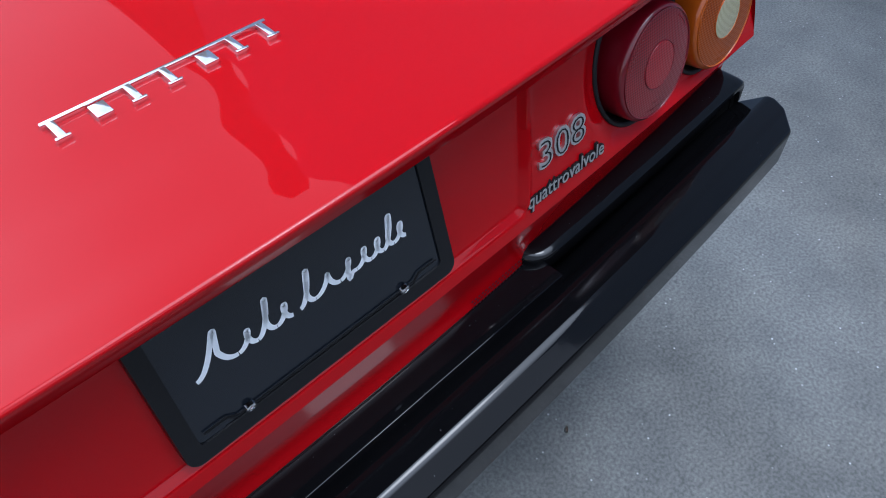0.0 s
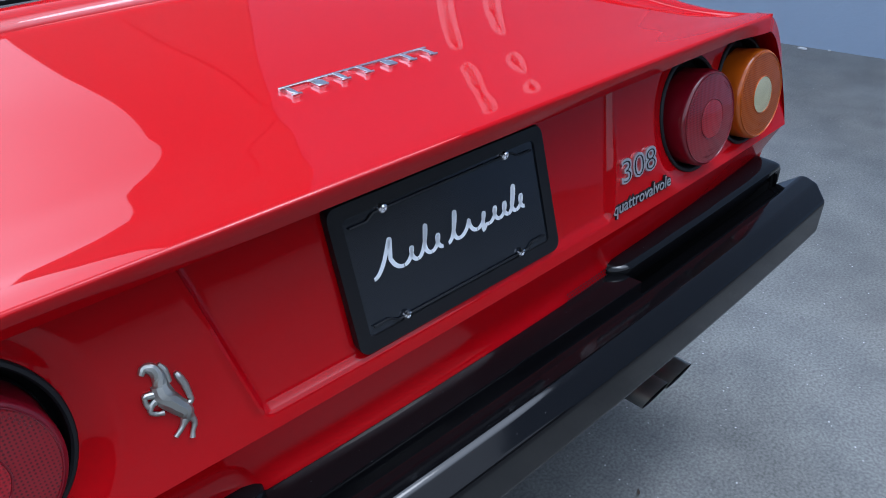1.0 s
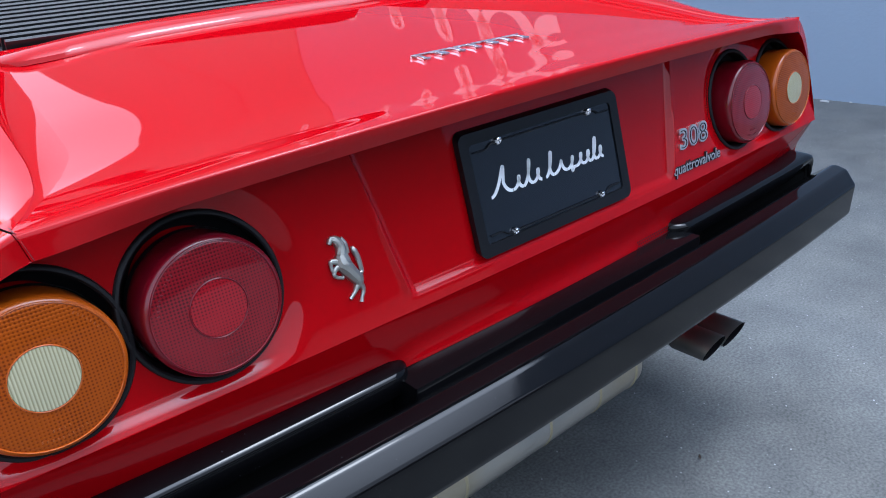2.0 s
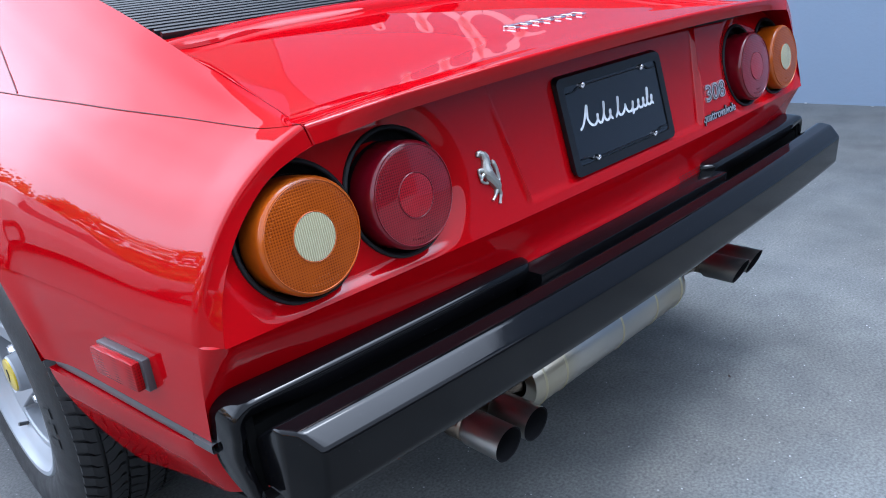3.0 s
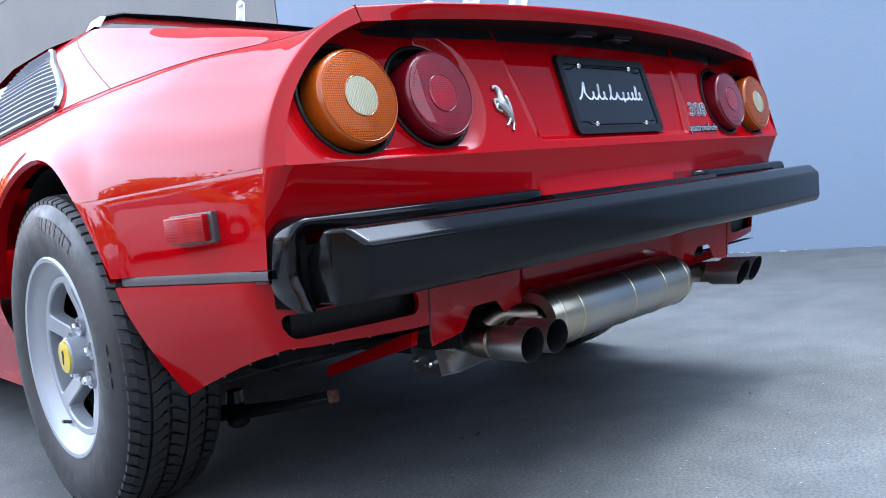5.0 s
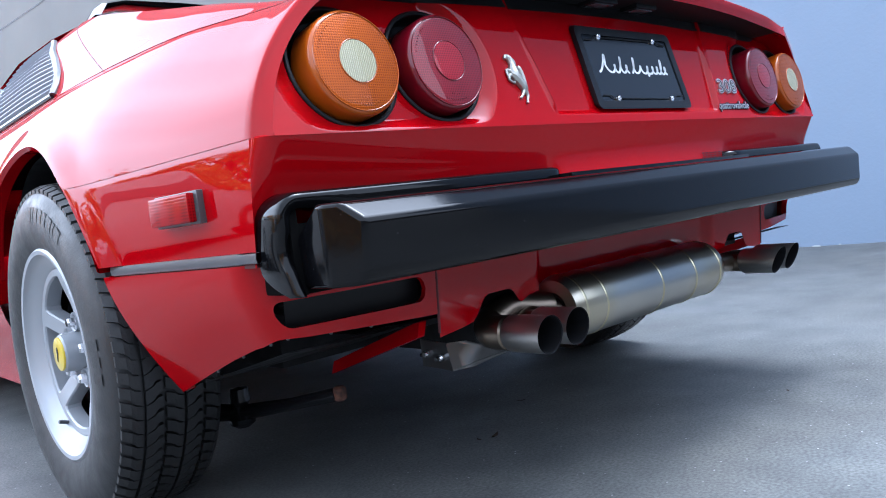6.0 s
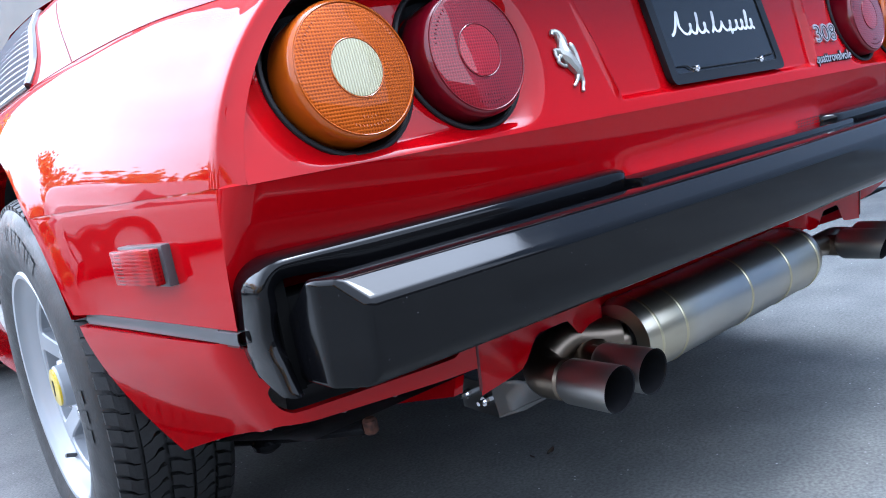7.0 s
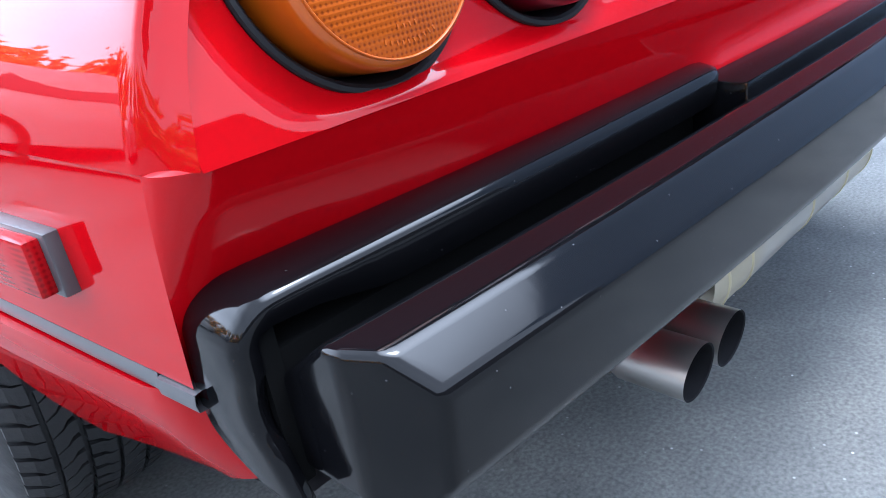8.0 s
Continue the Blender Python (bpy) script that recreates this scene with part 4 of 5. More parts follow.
def rounded(hw, hh, r, n=6):
    out = []
    for cx, cy, a0 in ((hw - r, hh - r, 0), (-hw + r, hh - r, 90), (-hw + r, -hh + r, 180), (hw - r, -hh + r, 270)):
        for k in range(n + 1):
            a = radians(a0 + 90 * k / n)
            out.append((cx + r * math.cos(a), cy + r * math.sin(a)))
    return out


PN = on_plate(0, 0, 1) - on_plate(0, 0, 0)
b = slab(bmesh.new(), [on_plate(x, v, -0.004) for x, v in rounded(0.152, 0.0765, 0.012)], PN * 0.005)
plate = part("number_plate", b, PLATE, car, "black dealer plate with white script in a black frame")
b = bmesh.new()
outer, inner = rounded(0.1545, 0.079, 0.012), rounded(0.1385, 0.064, 0.006)
grid([[on_plate(x, v, 0.0012) for x, v in inner], [on_plate(x, v, 0.0032) for x, v in inner], [on_plate(x, v, 0.0040) for x, v in outer], [on_plate(x * 1.004, v * 1.006, 0.001) for x, v in outer], [on_plate(x * 1.004, v * 1.006, -0.006) for x, v in outer]], b, closed=True)
part("plate_frame", b, FRAME, plate)
for x in (-0.089, 0.089):
    for v in (-0.06, 0.06):
        b = bmesh.new()
        c = on_plate(x, v, 0.004)
        q = PN.to_track_quat("Z", "Y").to_matrix()
        grid([[c + q @ Vector((r * math.cos(2 * math.pi * k / 16), r * math.sin(2 * math.pi * k / 16), z)) for k in range(16)] for z, r in ((-0.003, 0.0056), (0.001, 0.0056), (0.0022, 0.0042), (0.0022, 0.0026), (0.0008, 0.0024), (0.0006, 0.0001))], b, closed=True)
        part("bolt", b, CHROME, plate)
for v in (-0.0595, 0.0595):
    b = tube([on_plate(x, v + (0.006 if v < 0 else -0.006) * smooth(0.100, 0.112, abs(x)), 0.0035) for x in span(-0.132, 0.132, 60)], 0.0011, 6)
    part("frame_ridge", b, FRAME, plate)


def scribble(place, width, height, bar, letters):
    """Flowing brush-like bars, one per letter, that spell nothing. place(x, v) gives a point; yields one mesh a bar."""
    x = 0.0
    unit = width / sum(w for w, _, _ in letters)
    for w, up, down in letters:
        b = bmesh.new()
        pts = []
        wide = w * unit
        n = 30
        for k in range(n + 1):
            t = k / n
            ph = 2 * math.pi * t
            px = x + wide * (t * 0.98) + 0.20 * unit * math.sin(ph)
            pv = height * (0.5 - 0.5 * math.cos(ph)) * (up if t < 0.6 else 1.0) - height * down * math.exp(-((t - 0.75) / 0.10) ** 2)
            pts.append((px + 0.25 * pv, pv))
        left, right = [], []
        for k, (px, pv) in enumerate(pts):
            a, c = pts[max(k - 1, 0)], pts[min(k + 1, n)]
            dx, dv = c[0] - a[0], c[1] - a[1]
            L = math.hypot(dx, dv) or 1
            h = bar * (0.42 + 0.16 * abs(dv) / L)
            left.append(place(px - dv / L * h, pv + dx / L * h))
            right.append(place(px + dv / L * h, pv - dx / L * h))
        grid([left, right], b)
        x += wide
        if up > 0.3:
            yield b
        else:
            b.free()


WORD = [(1.9, 2.3, 0), (0.9, 1.0, 0), (0.9, 2.1, 0), (0.8, 1.0, 0), (0.35, 0.1, 0), (0.8, 2.1, 0), (1.3, 1.0, 0), (0.9, 1.0, 0.8), (0.8, 1.0, 0), (0.7, 1.0, 0), (0.6, 2.0, 0), (0.7, 1.0, 0)]
for b in scribble(lambda x, v: on_plate(-0.117 + x, -0.0085 + v, 0.0016), 0.226, 0.0148, 0.0046, WORD):
    part("script_bar", b, WHITE, plate)

# ---- badges ----
b = bmesh.new()


box(b, (-0.103, 0.1665, 0), (0.103, 0.1705, 0.005), 0.0008)
for k in range(7):
    x = -0.1000 + 0.0318 * k
    wide = 0.0135 if k in (1, 4) else 0.0065
    box(b, (x + 0.001, 0.146, 0), (x + 0.001 + wide, 0.163 if k in (1, 4) else 0.167, 0.005), 0.0008)
    if k not in (1, 4):
        box(b, (x - 0.002, 0.1435, 0), (x + 0.0105, 0.1465, 0.005), 0.0008)
for v in b.verts:
    v.co.z += deck_z(v.co.x, v.co.y) - 0.0005
deck_badge = part("deck_badge", b, CHROME, car, "chrome maker's badge with a top bar")


def lettering(text, size, depth, offset, mat, matrix, parent, name):
    cu = bpy.data.curves.new(name, "FONT")
    cu.body, cu.size, cu.extrude, cu.offset, cu.align_x, cu.align_y = text, size, depth, offset, "CENTER", "CENTER"
    cu.resolution_u = 3
    ob = bpy.data.objects.new(name, cu)
    scene.collection.objects.link(ob)
    bpy.context.view_layer.update()
    me = bpy.data.meshes.new_from_object(ob.evaluated_get(bpy.context.evaluated_depsgraph_get()))
    bpy.data.objects.remove(ob)
    me.transform(matrix)
    me.materials.clear()
    me.materials.append(mat)
    o = new(name, me)
    o.parent = parent
    return o


def tail_pose(x, z, shear=0.0, lift=0.002, sx=1.0):
    m = Matrix.Translation((x, panel_y(x, z) - lift, z)) @ Matrix.Rotation(radians(90) - math.atan(0.25), 4, "X")
    s = Matrix.Identity(4)
    s[0][1] = shear
    s[0][0] = sx
    return m @ s


lettering("308", 0.044, 0.002, 0.0016, BADGE, tail_pose(0.336, 0.693, 0.12, 0.002, 1.25), car, "model_number")
lettering("308", 0.044, 0.0004, -0.0013, SEAL, tail_pose(0.336, 0.693, 0.12, 0.0043, 1.25), car, "model_number_inlay")
lettering("quattrovalvole", 0.0235, 0.0015, 0.0012, SEAL, tail_pose(0.339, 0.651, 0.25, 0.0015), car, "model_name")
lettering("quattrovalvole", 0.0235, 0.0004, 0.0, BADGE, tail_pose(0.339, 0.651, 0.25, 0.0033), car, "model_name_inlay")

# silver emblem, a plain upright shape
b = bmesh.new()
ep = tail_pose(-0.342, 0.697, 0, 0.0)
# a slanted body with tapering prongs
for line in (
    [(-0.004, 0.020, 0.0062), (-0.003, 0.008, 0.0078), (0.003, -0.004, 0.0070), (0.009, -0.014, 0.0062), (0.010, -0.022, 0.0034)],
    [(-0.015, 0.034, 0.0022), (-0.011, 0.038, 0.0034), (-0.006, 0.036, 0.0044), (-0.002, 0.026, 0.0052), (-0.003, 0.014, 0.0060)],
    [(0.001, 0.037, 0.0016), (0.004, 0.028, 0.0028), (0.004, 0.018, 0.0026)],
    [(-0.004, 0.008, 0.0040), (-0.014, 0.006, 0.0026), (-0.018, 0.000, 0.0020), (-0.012, -0.005, 0.0018), (-0.008, -0.006, 0.0022)],
    [(-0.006, 0.012, 0.0036), (-0.018, 0.015, 0.0024), (-0.019, 0.008, 0.0018), (-0.017, 0.002, 0.0020)],
    [(0.010, -0.018, 0.0040), (0.013, -0.027, 0.0024), (0.009, -0.035, 0.0018), (0.007, -0.040, 0.0022)],
    [(0.007, -0.020, 0.0036), (0.001, -0.027, 0.0020), (-0.006, -0.032, 0.0018)],
    [(0.011, -0.010, 0.0030), (0.017, -0.006, 0.0022), (0.016, 0.008, 0.0028), (0.0135, 0.018, 0.0030), (0.012, 0.023, 0.0016)],
):
    steps = span(0, len(line) - 1, 5 * len(line))
    pts = [[lerp([(i, q[j]) for i, q in enumerate(line)], u) for j in range(3)] for u in steps]
    tube([ep @ Vector((p[0], p[1], 0.0022)) for p in pts], [p[2] * 1.2 for p in pts], 10, b)
part("tail_emblem", b, PEWTER, car, "small cast silver emblem")

# plate lamps under the lip
for x in (-0.075, 0.055):
    b = box(bmesh.new(), (x - 0.035, 0.004, 0.8385), (x + 0.035, 0.042, 0.850), 0.003)
    pl = part("plate_lamp", b, SEAL, car, "small plate lamp under the tail lip")
    b = box(bmesh.new(), (x - 0.028, 0.010, 0.8370), (x + 0.028, 0.036, 0.8415), 0.002)
    part("lamp_lens", b, LAMPGREY, pl)

# ---- side marker lamps ----
for sg in (-1, 1):
    M = Matrix.Translation((sg * 0.8245, 0.203, 0.558)) @ Matrix.Rotation(-sg * radians(6.5), 4, "Z")
    b = box(bmesh.new(), (min(-sg * 0.016, -sg * 0.005), -0.058, -0.0235), (max(-sg * 0.016, -sg * 0.005), 0.052, 0.019), 0.002)
    bmesh.ops.transform(b, matrix=M, verts=b.verts)
    mk = part("side_marker", b, RED, car, "red rectangular side marker lamp with black gasket")
    b = box(bmesh.new(), (min(-sg * 0.008, sg * 0.006), -0.0535, -0.0230), (max(-sg * 0.008, sg * 0.006), 0.056, 0.0205), 0.002)
    bmesh.ops.transform(b, matrix=M, verts=b.verts)
    part("marker_gasket", b, STRIP, mk)
    b = box(bmesh.new(), (min(sg * 0.005, sg * 0.017), -0.0465, -0.0205), (max(sg * 0.005, sg * 0.017), 0.054, 0.018), 0.003)
    bmesh.ops.transform(b, matrix=M, verts=b.verts)
    part("marker_lens", b, MARKER, mk)

# ---- exhaust ----
MY, MZ, MR = 0.040, 0.3205, 0.0565
b = lathe([(-0.285, 0.03), (-0.283, 0.050), (-0.275, MR - 0.004), (-0.265, MR), (-0.16, MR), (0.0, MR), (0.19, MR), (0.205, MR - 0.003), (0.213, 0.048), (0.215, 0.03)], (0, MY, MZ), "x", 56)
silencer = part("silencer", b, STEEL, car, "brushed stainless steel silencer")
for x in (-0.262, -0.205, -0.03, 0.09, 0.185):
    part("weld_band", lathe([(x - 0.003, MR), (x - 0.0015, MR + 0.0012), (x + 0.0015, MR + 0.0012), (x + 0.003, MR)], (0, MY, MZ), "x", 56), HEAT, silencer)


def tip(x, y0, y1, z, r, slash):
    rows = []
    for y, rr in ((y0, r * 0.72), (y0 - 0.004, r * 0.9), (y0 - 0.010, r), (y1, r)):
        rows.append([(x + rr * math.cos(a), y + (-slash * math.sin(a) if y == y1 else 0), z + rr * math.sin(a)) for a in span(0, 2 * math.pi, 41)[:-1]])
    b = grid(rows, closed=True)
    t = part("exhaust_tip", b, TIP, silencer, "polished dark exhaust tip")
    rows = []
    for y, rr in ((y1, r), (y1 + 0.001, r * 0.95), (y1 + 0.05, r * 0.93), (y1 + 0.08, 0.002)):
        rows.append([(x + rr * math.cos(a), y + (-slash * math.sin(a) if y < y1 + 0.01 else 0), z + rr * math.sin(a)) for a in span(0, 2 * math.pi, 41)[:-1]])
    part("tip_bore", grid(rows, closed=True), TIP_IN, silencer)


def bend(pts, n=24):
    """A smooth line through a few points."""
    pts = [Vector(p) for p in pts]
    t = list(range(len(pts)))
    out = []
    for u in span(0, len(pts) - 1, n):
        out.append([lerp([(k, p[i]) for k, p in zip(t, pts)], u) for i in range(3)])
    return out


for x in (-0.410, -0.344):
    tip(x, 0.026, -0.056, 0.309, 0.0290, 0.003)
for x in (0.352, 0.418):
    tip(x, 0.022, -0.062, 0.311, 0.0280, 0.012)
b = tube(bend([(-0.410, 0.022, 0.309), (-0.411, 0.055, 0.309), (-0.385, 0.085, 0.320), (-0.34, 0.080, 0.335), (-0.28, 0.045, 0.325)]), [0.0235] + [0.0275] * 22 + [0.025])
part("pipe", b, PIPE, silencer)
b = tube(bend([(-0.344, 0.022, 0.309), (-0.342, 0.045, 0.311), (-0.30, 0.055, 0.318), (-0.27, 0.04, 0.318)]), 0.0225)
part("pipe", b, PIPE, silencer)
b = tube(bend([(0.21, 0.040, 0.316), (0.30, 0.050, 0.314), (0.345, 0.045, 0.310), (0.352, 0.018, 0.308)]), 0.020)
part("pipe", b, PIPE, silencer)
b = tube(bend([(0.30, 0.050, 0.314), (0.40, 0.055, 0.312), (0.417, 0.04, 0.309), (0.418, 0.018, 0.308)]), 0.020)
part("pipe", b, PIPE, silencer)
# hanger bracket
b = slab(bmesh.new(), [(-0.434, 0.215, 0.250), (-0.434, 0.215, 0.296), (-0.434, 0.150, 0.292), (-0.434, 0.140, 0.246)], (0.003, 0, 0))
slab(b, [(-0.434, 0.140, 0.246), (-0.434, 0.150, 0.292), (-0.40, 0.135, 0.290), (-0.36, 0.115, 0.272), (-0.33, 0.10, 0.270), (-0.33, 0.10, 0.262), (-0.40, 0.125, 0.247)], (0.001, 0.003, 0))
slab(b, [(-0.434, 0.140, 0.246), (-0.33, 0.095, 0.262), (-0.33, 0.12, 0.262), (-0.43, 0.19, 0.248)], (0, 0, 0.002))
bracket = part("exhaust_bracket", b, DSTEEL, silencer, "bent steel hanger bracket")
for p in ((-0.434, 0.198, 0.273), (-0.434, 0.162, 0.268)):
    part("bracket_bolt", lathe([(-0.016, 0.0001), (-0.016, 0.0035), (-0.006, 0.0035), (-0.006, 0.007), (0.0, 0.007)], p, "x", 8), CHROME, silencer)
# suspension arms
for sg in (-1, 1):
    part("suspension_arm", tube([(sg * 0.60, 0.78, 0.15), (sg * 0.536, 0.711, 0.140), (sg * 0.50, 0.56, 0.165), (sg * 0.471, 0.435, 0.190)], [0.020, 0.017, 0.0125, 0.0135]), ARM, car, "glossy black suspension arm")
    part("ball_joint", lathe([(-0.036, 0.0001), (-0.036, 0.014), (-0.028, 0.026), (-0.016, 0.029), (-0.004, 0.020), (0.010, 0.016), (0.020, 0.022), (0.046, 0.019), (0.050, 0.0001)], (sg * 0.536, 0.711, 0.146), "z", 20), ARM, car)
    part("arm_bush", lathe([(-0.014, 0.0001), (-0.014, 0.008), (-0.010, 0.0125), (0.010, 0.0125), (0.014, 0.008), (0.014, 0.0001)], (sg * 0.469, 0.430, 0.191), "z", 20), RUST, car, "rusty arm bush")

# ---- wheels ----


def make_wheel():
    """Built about the origin with its outer face towards -x."""
    hub = new("wheel")
    hub.parent = car
    R, W = WHEEL_R, 0.205
    prof = [(-0.075, 0.202), (-0.092, 0.206), (-0.100, 0.222), (-0.1045, 0.252), (-0.102, 0.280), (-0.094, 0.302), (-0.086, 0.314), (-0.078, 0.3185), (0.0, 0.3215), (0.078, 0.3185), (0.094, 0.302), (0.104, 0.26), (0.100, 0.222), (0.09, 0.202)]
    tyre = part("tyre", lathe(prof, (0, 0, 0), "x", 96), TYRE, hub, "black tyre with a blocked tread")
    # tread blocks in five ribs
    b = bmesh.new()
    n = 78
    ribs = [(-0.088, -0.0560, 1), (-0.0495, -0.0210, -1), (-0.0148, 0.0148, 1), (0.0210, 0.0495, -1), (0.0560, 0.088, 1)]
    for x0, x1, way in ribs:
        for k in range(n):
            # a slanting slot, wide at one side and pinched at the other, parts the blocks
            pitch = 2 * math.pi / n
            a0 = pitch * (k + x0 * 40)
            u = [0.0, 0.45, 0.70, 1.0]
            shift = [0.0, 0.18 * way, 0.40 * way, 0.46 * way]
            gap = [0.30, 0.25, 0.13, 0.07] if way > 0 else [0.07, 0.13, 0.25, 0.30]
            ring = [(x0 + (x1 - x0) * q, a0 + pitch * s) for q, s in zip(u, shift)]
            ring += [(x0 + (x1 - x0) * q, a0 + pitch * (1 + s - g)) for q, s, g in list(zip(u, shift, gap))[::-1]]
            top, bot = [], []
            for x, a in ring:
                r = R - 0.0065 * (abs(x) / 0.088) ** 4
                if abs(x) > 0.08:
                    r -= 0.004
                top.append((x, r * math.cos(a), r * math.sin(a)))
                bot.append((x, 0.312 * math.cos(a), 0.312 * math.sin(a)))
            tv, bv = [b.verts.new(p) for p in top], [b.verts.new(p) for p in bot]
            for i in range(3):
                b.faces.new((tv[i], tv[i + 1], tv[6 - i], tv[7 - i]))
            for i in range(8):
                j = (i + 1) % 8
                b.faces.new((tv[i], tv[j], bv[j], bv[i]))
    me = bpy.data.meshes.new("tread")
    b.to_mesh(me)
    b.free()
    me.materials.append(TYRE)
    tr = tagged(new("tread", me), kind="stuff")
    tr.parent = hub
    # raised plain bars where the sidewall lettering is
    b = bmesh.new()
    for a0, a1, r0, r1 in ((52, 57, 0.262, 0.288), (58, 60, 0.262, 0.288), (61, 66, 0.262, 0.288), (67, 71, 0.262, 0.288), (72, 76, 0.262, 0.288), (77, 81, 0.262, 0.288), (82, 84, 0.262, 0.288), (85, 90, 0.262, 0.288), (5, 9, 0.258, 0.285), (-1, 3, 0.258, 0.285), (-7, -3, 0.258, 0.285)):
        rows = []
        for a in span(a0, a1, 4):
            a = radians(180 - a)
            rows.append([(lerp([(p[1], p[0]) for p in prof[1:8]], r) - 0.0009, r * math.cos(a), r * math.sin(a)) for r in (r0, (r0 + r1) / 2, r1)])
        part("sidewall_bar", grid(rows), TYRE, hub)
    # rim barrel; its inner part is coloured black to keep the windows dark
    part("inner_barrel", lathe([(0.09, 0.203), (0.0, 0.177), (-0.012, 0.1775)], (0, 0, 0), "x", 64), DARK, hub)
    b = lathe([(-0.040, 0.160), (-0.064, 0.1635), (-0.072, 0.171), (-0.080, 0.184), (-0.085, 0.1895), (-0.089, 0.193), (-0.0955, 0.1965), (-0.0968, 0.2040), (-0.093, 0.2078), (-0.083, 0.2078)], (0, 0, 0), "x", 80)
    rim = part("rim", b, SILVER, hub, "silver five-spoke alloy rim", sharp=25)
    part("brake_disc", lathe([(0.012, 0.0001), (0.012, 0.165), (0.02, 0.176)], (0, 0, 0), "x", 48), DARK, hub)

    def face(r):
        return -0.046 - 0.022 * smooth(0.065, 0.160, r)
    # five-spoked centre: each piece surrounds one three-cornered window
    for k in range(5):
        mid = radians(90 + 36 + 72 * k + 8)
        rc = 0.114
        rows = [[], [], [], [], []]
        for j in range(64):
            f = 2 * math.pi * j / 64
            d = Vector((math.cos(f), math.sin(f)))

            def reach(test):
                lo, hi = 0.0, 0.2
                for _ in range(26):
                    m = (lo + hi) / 2
                    p = Vector((rc, 0)) + d * m
                    lo, hi = (m, hi) if test(p) else (lo, m)
                return Vector((rc, 0)) + d * lo

            def in_sector(p):
                return 0.040 < p.length < 0.1645 and abs(math.atan2(p.y, p.x)) < radians(36)

            def in_window(p):
                # rounded corners through a soft union of the four sides
                a = abs(math.atan2(p.y, p.x))
                side = p.length * math.sin(radians(36) - a) - 0.0185
                e = min(side, p.length - 0.066, 0.151 - p.length)
                q = sum(math.exp(-v / 0.0035) for v in (side, p.length - 0.070, 0.150 - p.length))
                return e > 0 and q < 1.0
            o, w = reach(in_sector), reach(in_window)
            w2 = w + (w - Vector((rc, 0))).normalized() * 0.003
            for r_, (p, dx) in zip(rows, ((o, 0.0), (o.lerp(w2, 0.75), 0.0), (w2, 0.0), (w, 0.003), (w, 0.030))):
                ang = math.atan2(p.y, p.x) + mid
                r_.append((face(p.length) + dx, p.length * math.cos(ang), p.length * math.sin(ang)))
        part("spoke", grid(rows, closed=True), SILVER, hub)
        a2 = mid + radians(36)
        u2 = Vector((0, math.cos(a2), math.sin(a2))) * 0.0585
        part("wheel_nut", lathe([(-0.067, 0.0001), (-0.067, 0.008), (-0.063, 0.0105), (-0.040, 0.0105)], u2, "x", 6), CHROME, hub)
        part("nut_pocket", lathe([(-0.047, 0.0001), (-0.0475, 0.014), (-0.053, 0.0165), (-0.054, 0.0185), (-0.040, 0.021)], u2, "x", 20), SILVER, hub)
    part("hub", lathe([(-0.037, 0.052), (-0.041, 0.045), (-0.046, 0.040), (-0.081, 0.0365), (-0.084, 0.034), (-0.084, 0.0001)], (0, 0, 0), "x", 40), SILVER, hub)
    part("hub_cap", lathe([(-0.083, 0.0335), (-0.087, 0.0325), (-0.0885, 0.028), (-0.089, 0.0001)], (0, 0, 0), "x", 40), YELLOW, hub, "round yellow hub cap")
    b = slab(bmesh.new(), [(-0.0892, y, z) for y, z in ((-0.004, 0.015), (0.004, 0.012), (0.003, 0.0), (0.006, -0.013), (0.001, -0.015), (-0.003, -0.004), (-0.007, 0.003))], (-0.0004, 0, 0))
    part("cap_emblem", b, SEAL, hub)
    va = radians(-62)
    v0 = Vector((-0.066, 0.170 * math.cos(va), 0.170 * math.sin(va)))
    part("valve_stem", tube([v0, v0 + Vector((-0.020, 0.008 * -math.cos(va), 0.008 * -math.sin(va)))], 0.0040, 10), STRIP, hub)
    return hub


wheel = make_wheel()
wheel.matrix_basis = pose(-0.755, WHEEL_Y, WHEEL_Z)
for x, y, flip in ((0.755, WHEEL_Y, 180), (-0.745, AXLE_F, 0), (0.745, AXLE_F, 180)):
    copy_thing(wheel, pose(x, y, WHEEL_Z, 0, 0, flip))

# ---- painted wall sign ----
def on_wall(y, z):
    return Vector((wall_x(y) - 0.004, y, z))


SIGN = [(0.9, 1.8, 0), (1.5, 1.0, 0), (1.0, 1.0, 0.8), (0.9, 1.0, 0), (0.8, 1.0, 0), (0.7, 1.7, 0), (0.8, 1.0, 0)]
sign = tagged(new("wall_sign"), "large white flowing script bars painted on the wall", "sign")
for b in scribble(lambda x, v: on_wall(6.4 - x, 1.62 + 0.12 * (3.7 - x) + v), 3.8, 0.42, 0.095, SIGN):
    part("painted_bar", b, WHITE, sign)


# ---- the yard's other sides, which the paint mirrors ----
BARK = material("bark", (0.09, 0.065, 0.045), 0.9)
bump(BARK, noise_tex(BARK, 12), 0.6, 0.02)
LEAF = material("autumn_leaves", (0.42, 0.17, 0.03), 0.7)
lr = add(LEAF, "ShaderNodeNewGeometry")
wire(LEAF, ramp(LEAF, lr.outputs["Random Per Island"], [(0.0, (0.62, 0.32, 0.07)), (0.5, (0.80, 0.50, 0.13)), (1.0, (0.82, 0.62, 0.22))]), shader(LEAF).inputs["Base Color"])
tl = add(LEAF, "ShaderNodeBsdfTranslucent")
tl.inputs["Color"].default_value = (0.90, 0.45, 0.07, 1)
mxs = add(LEAF, "ShaderNodeMixShader")
mxs.inputs[0].default_value = 0.3
wire(LEAF, shader(LEAF).outputs[0], mxs.inputs[1])
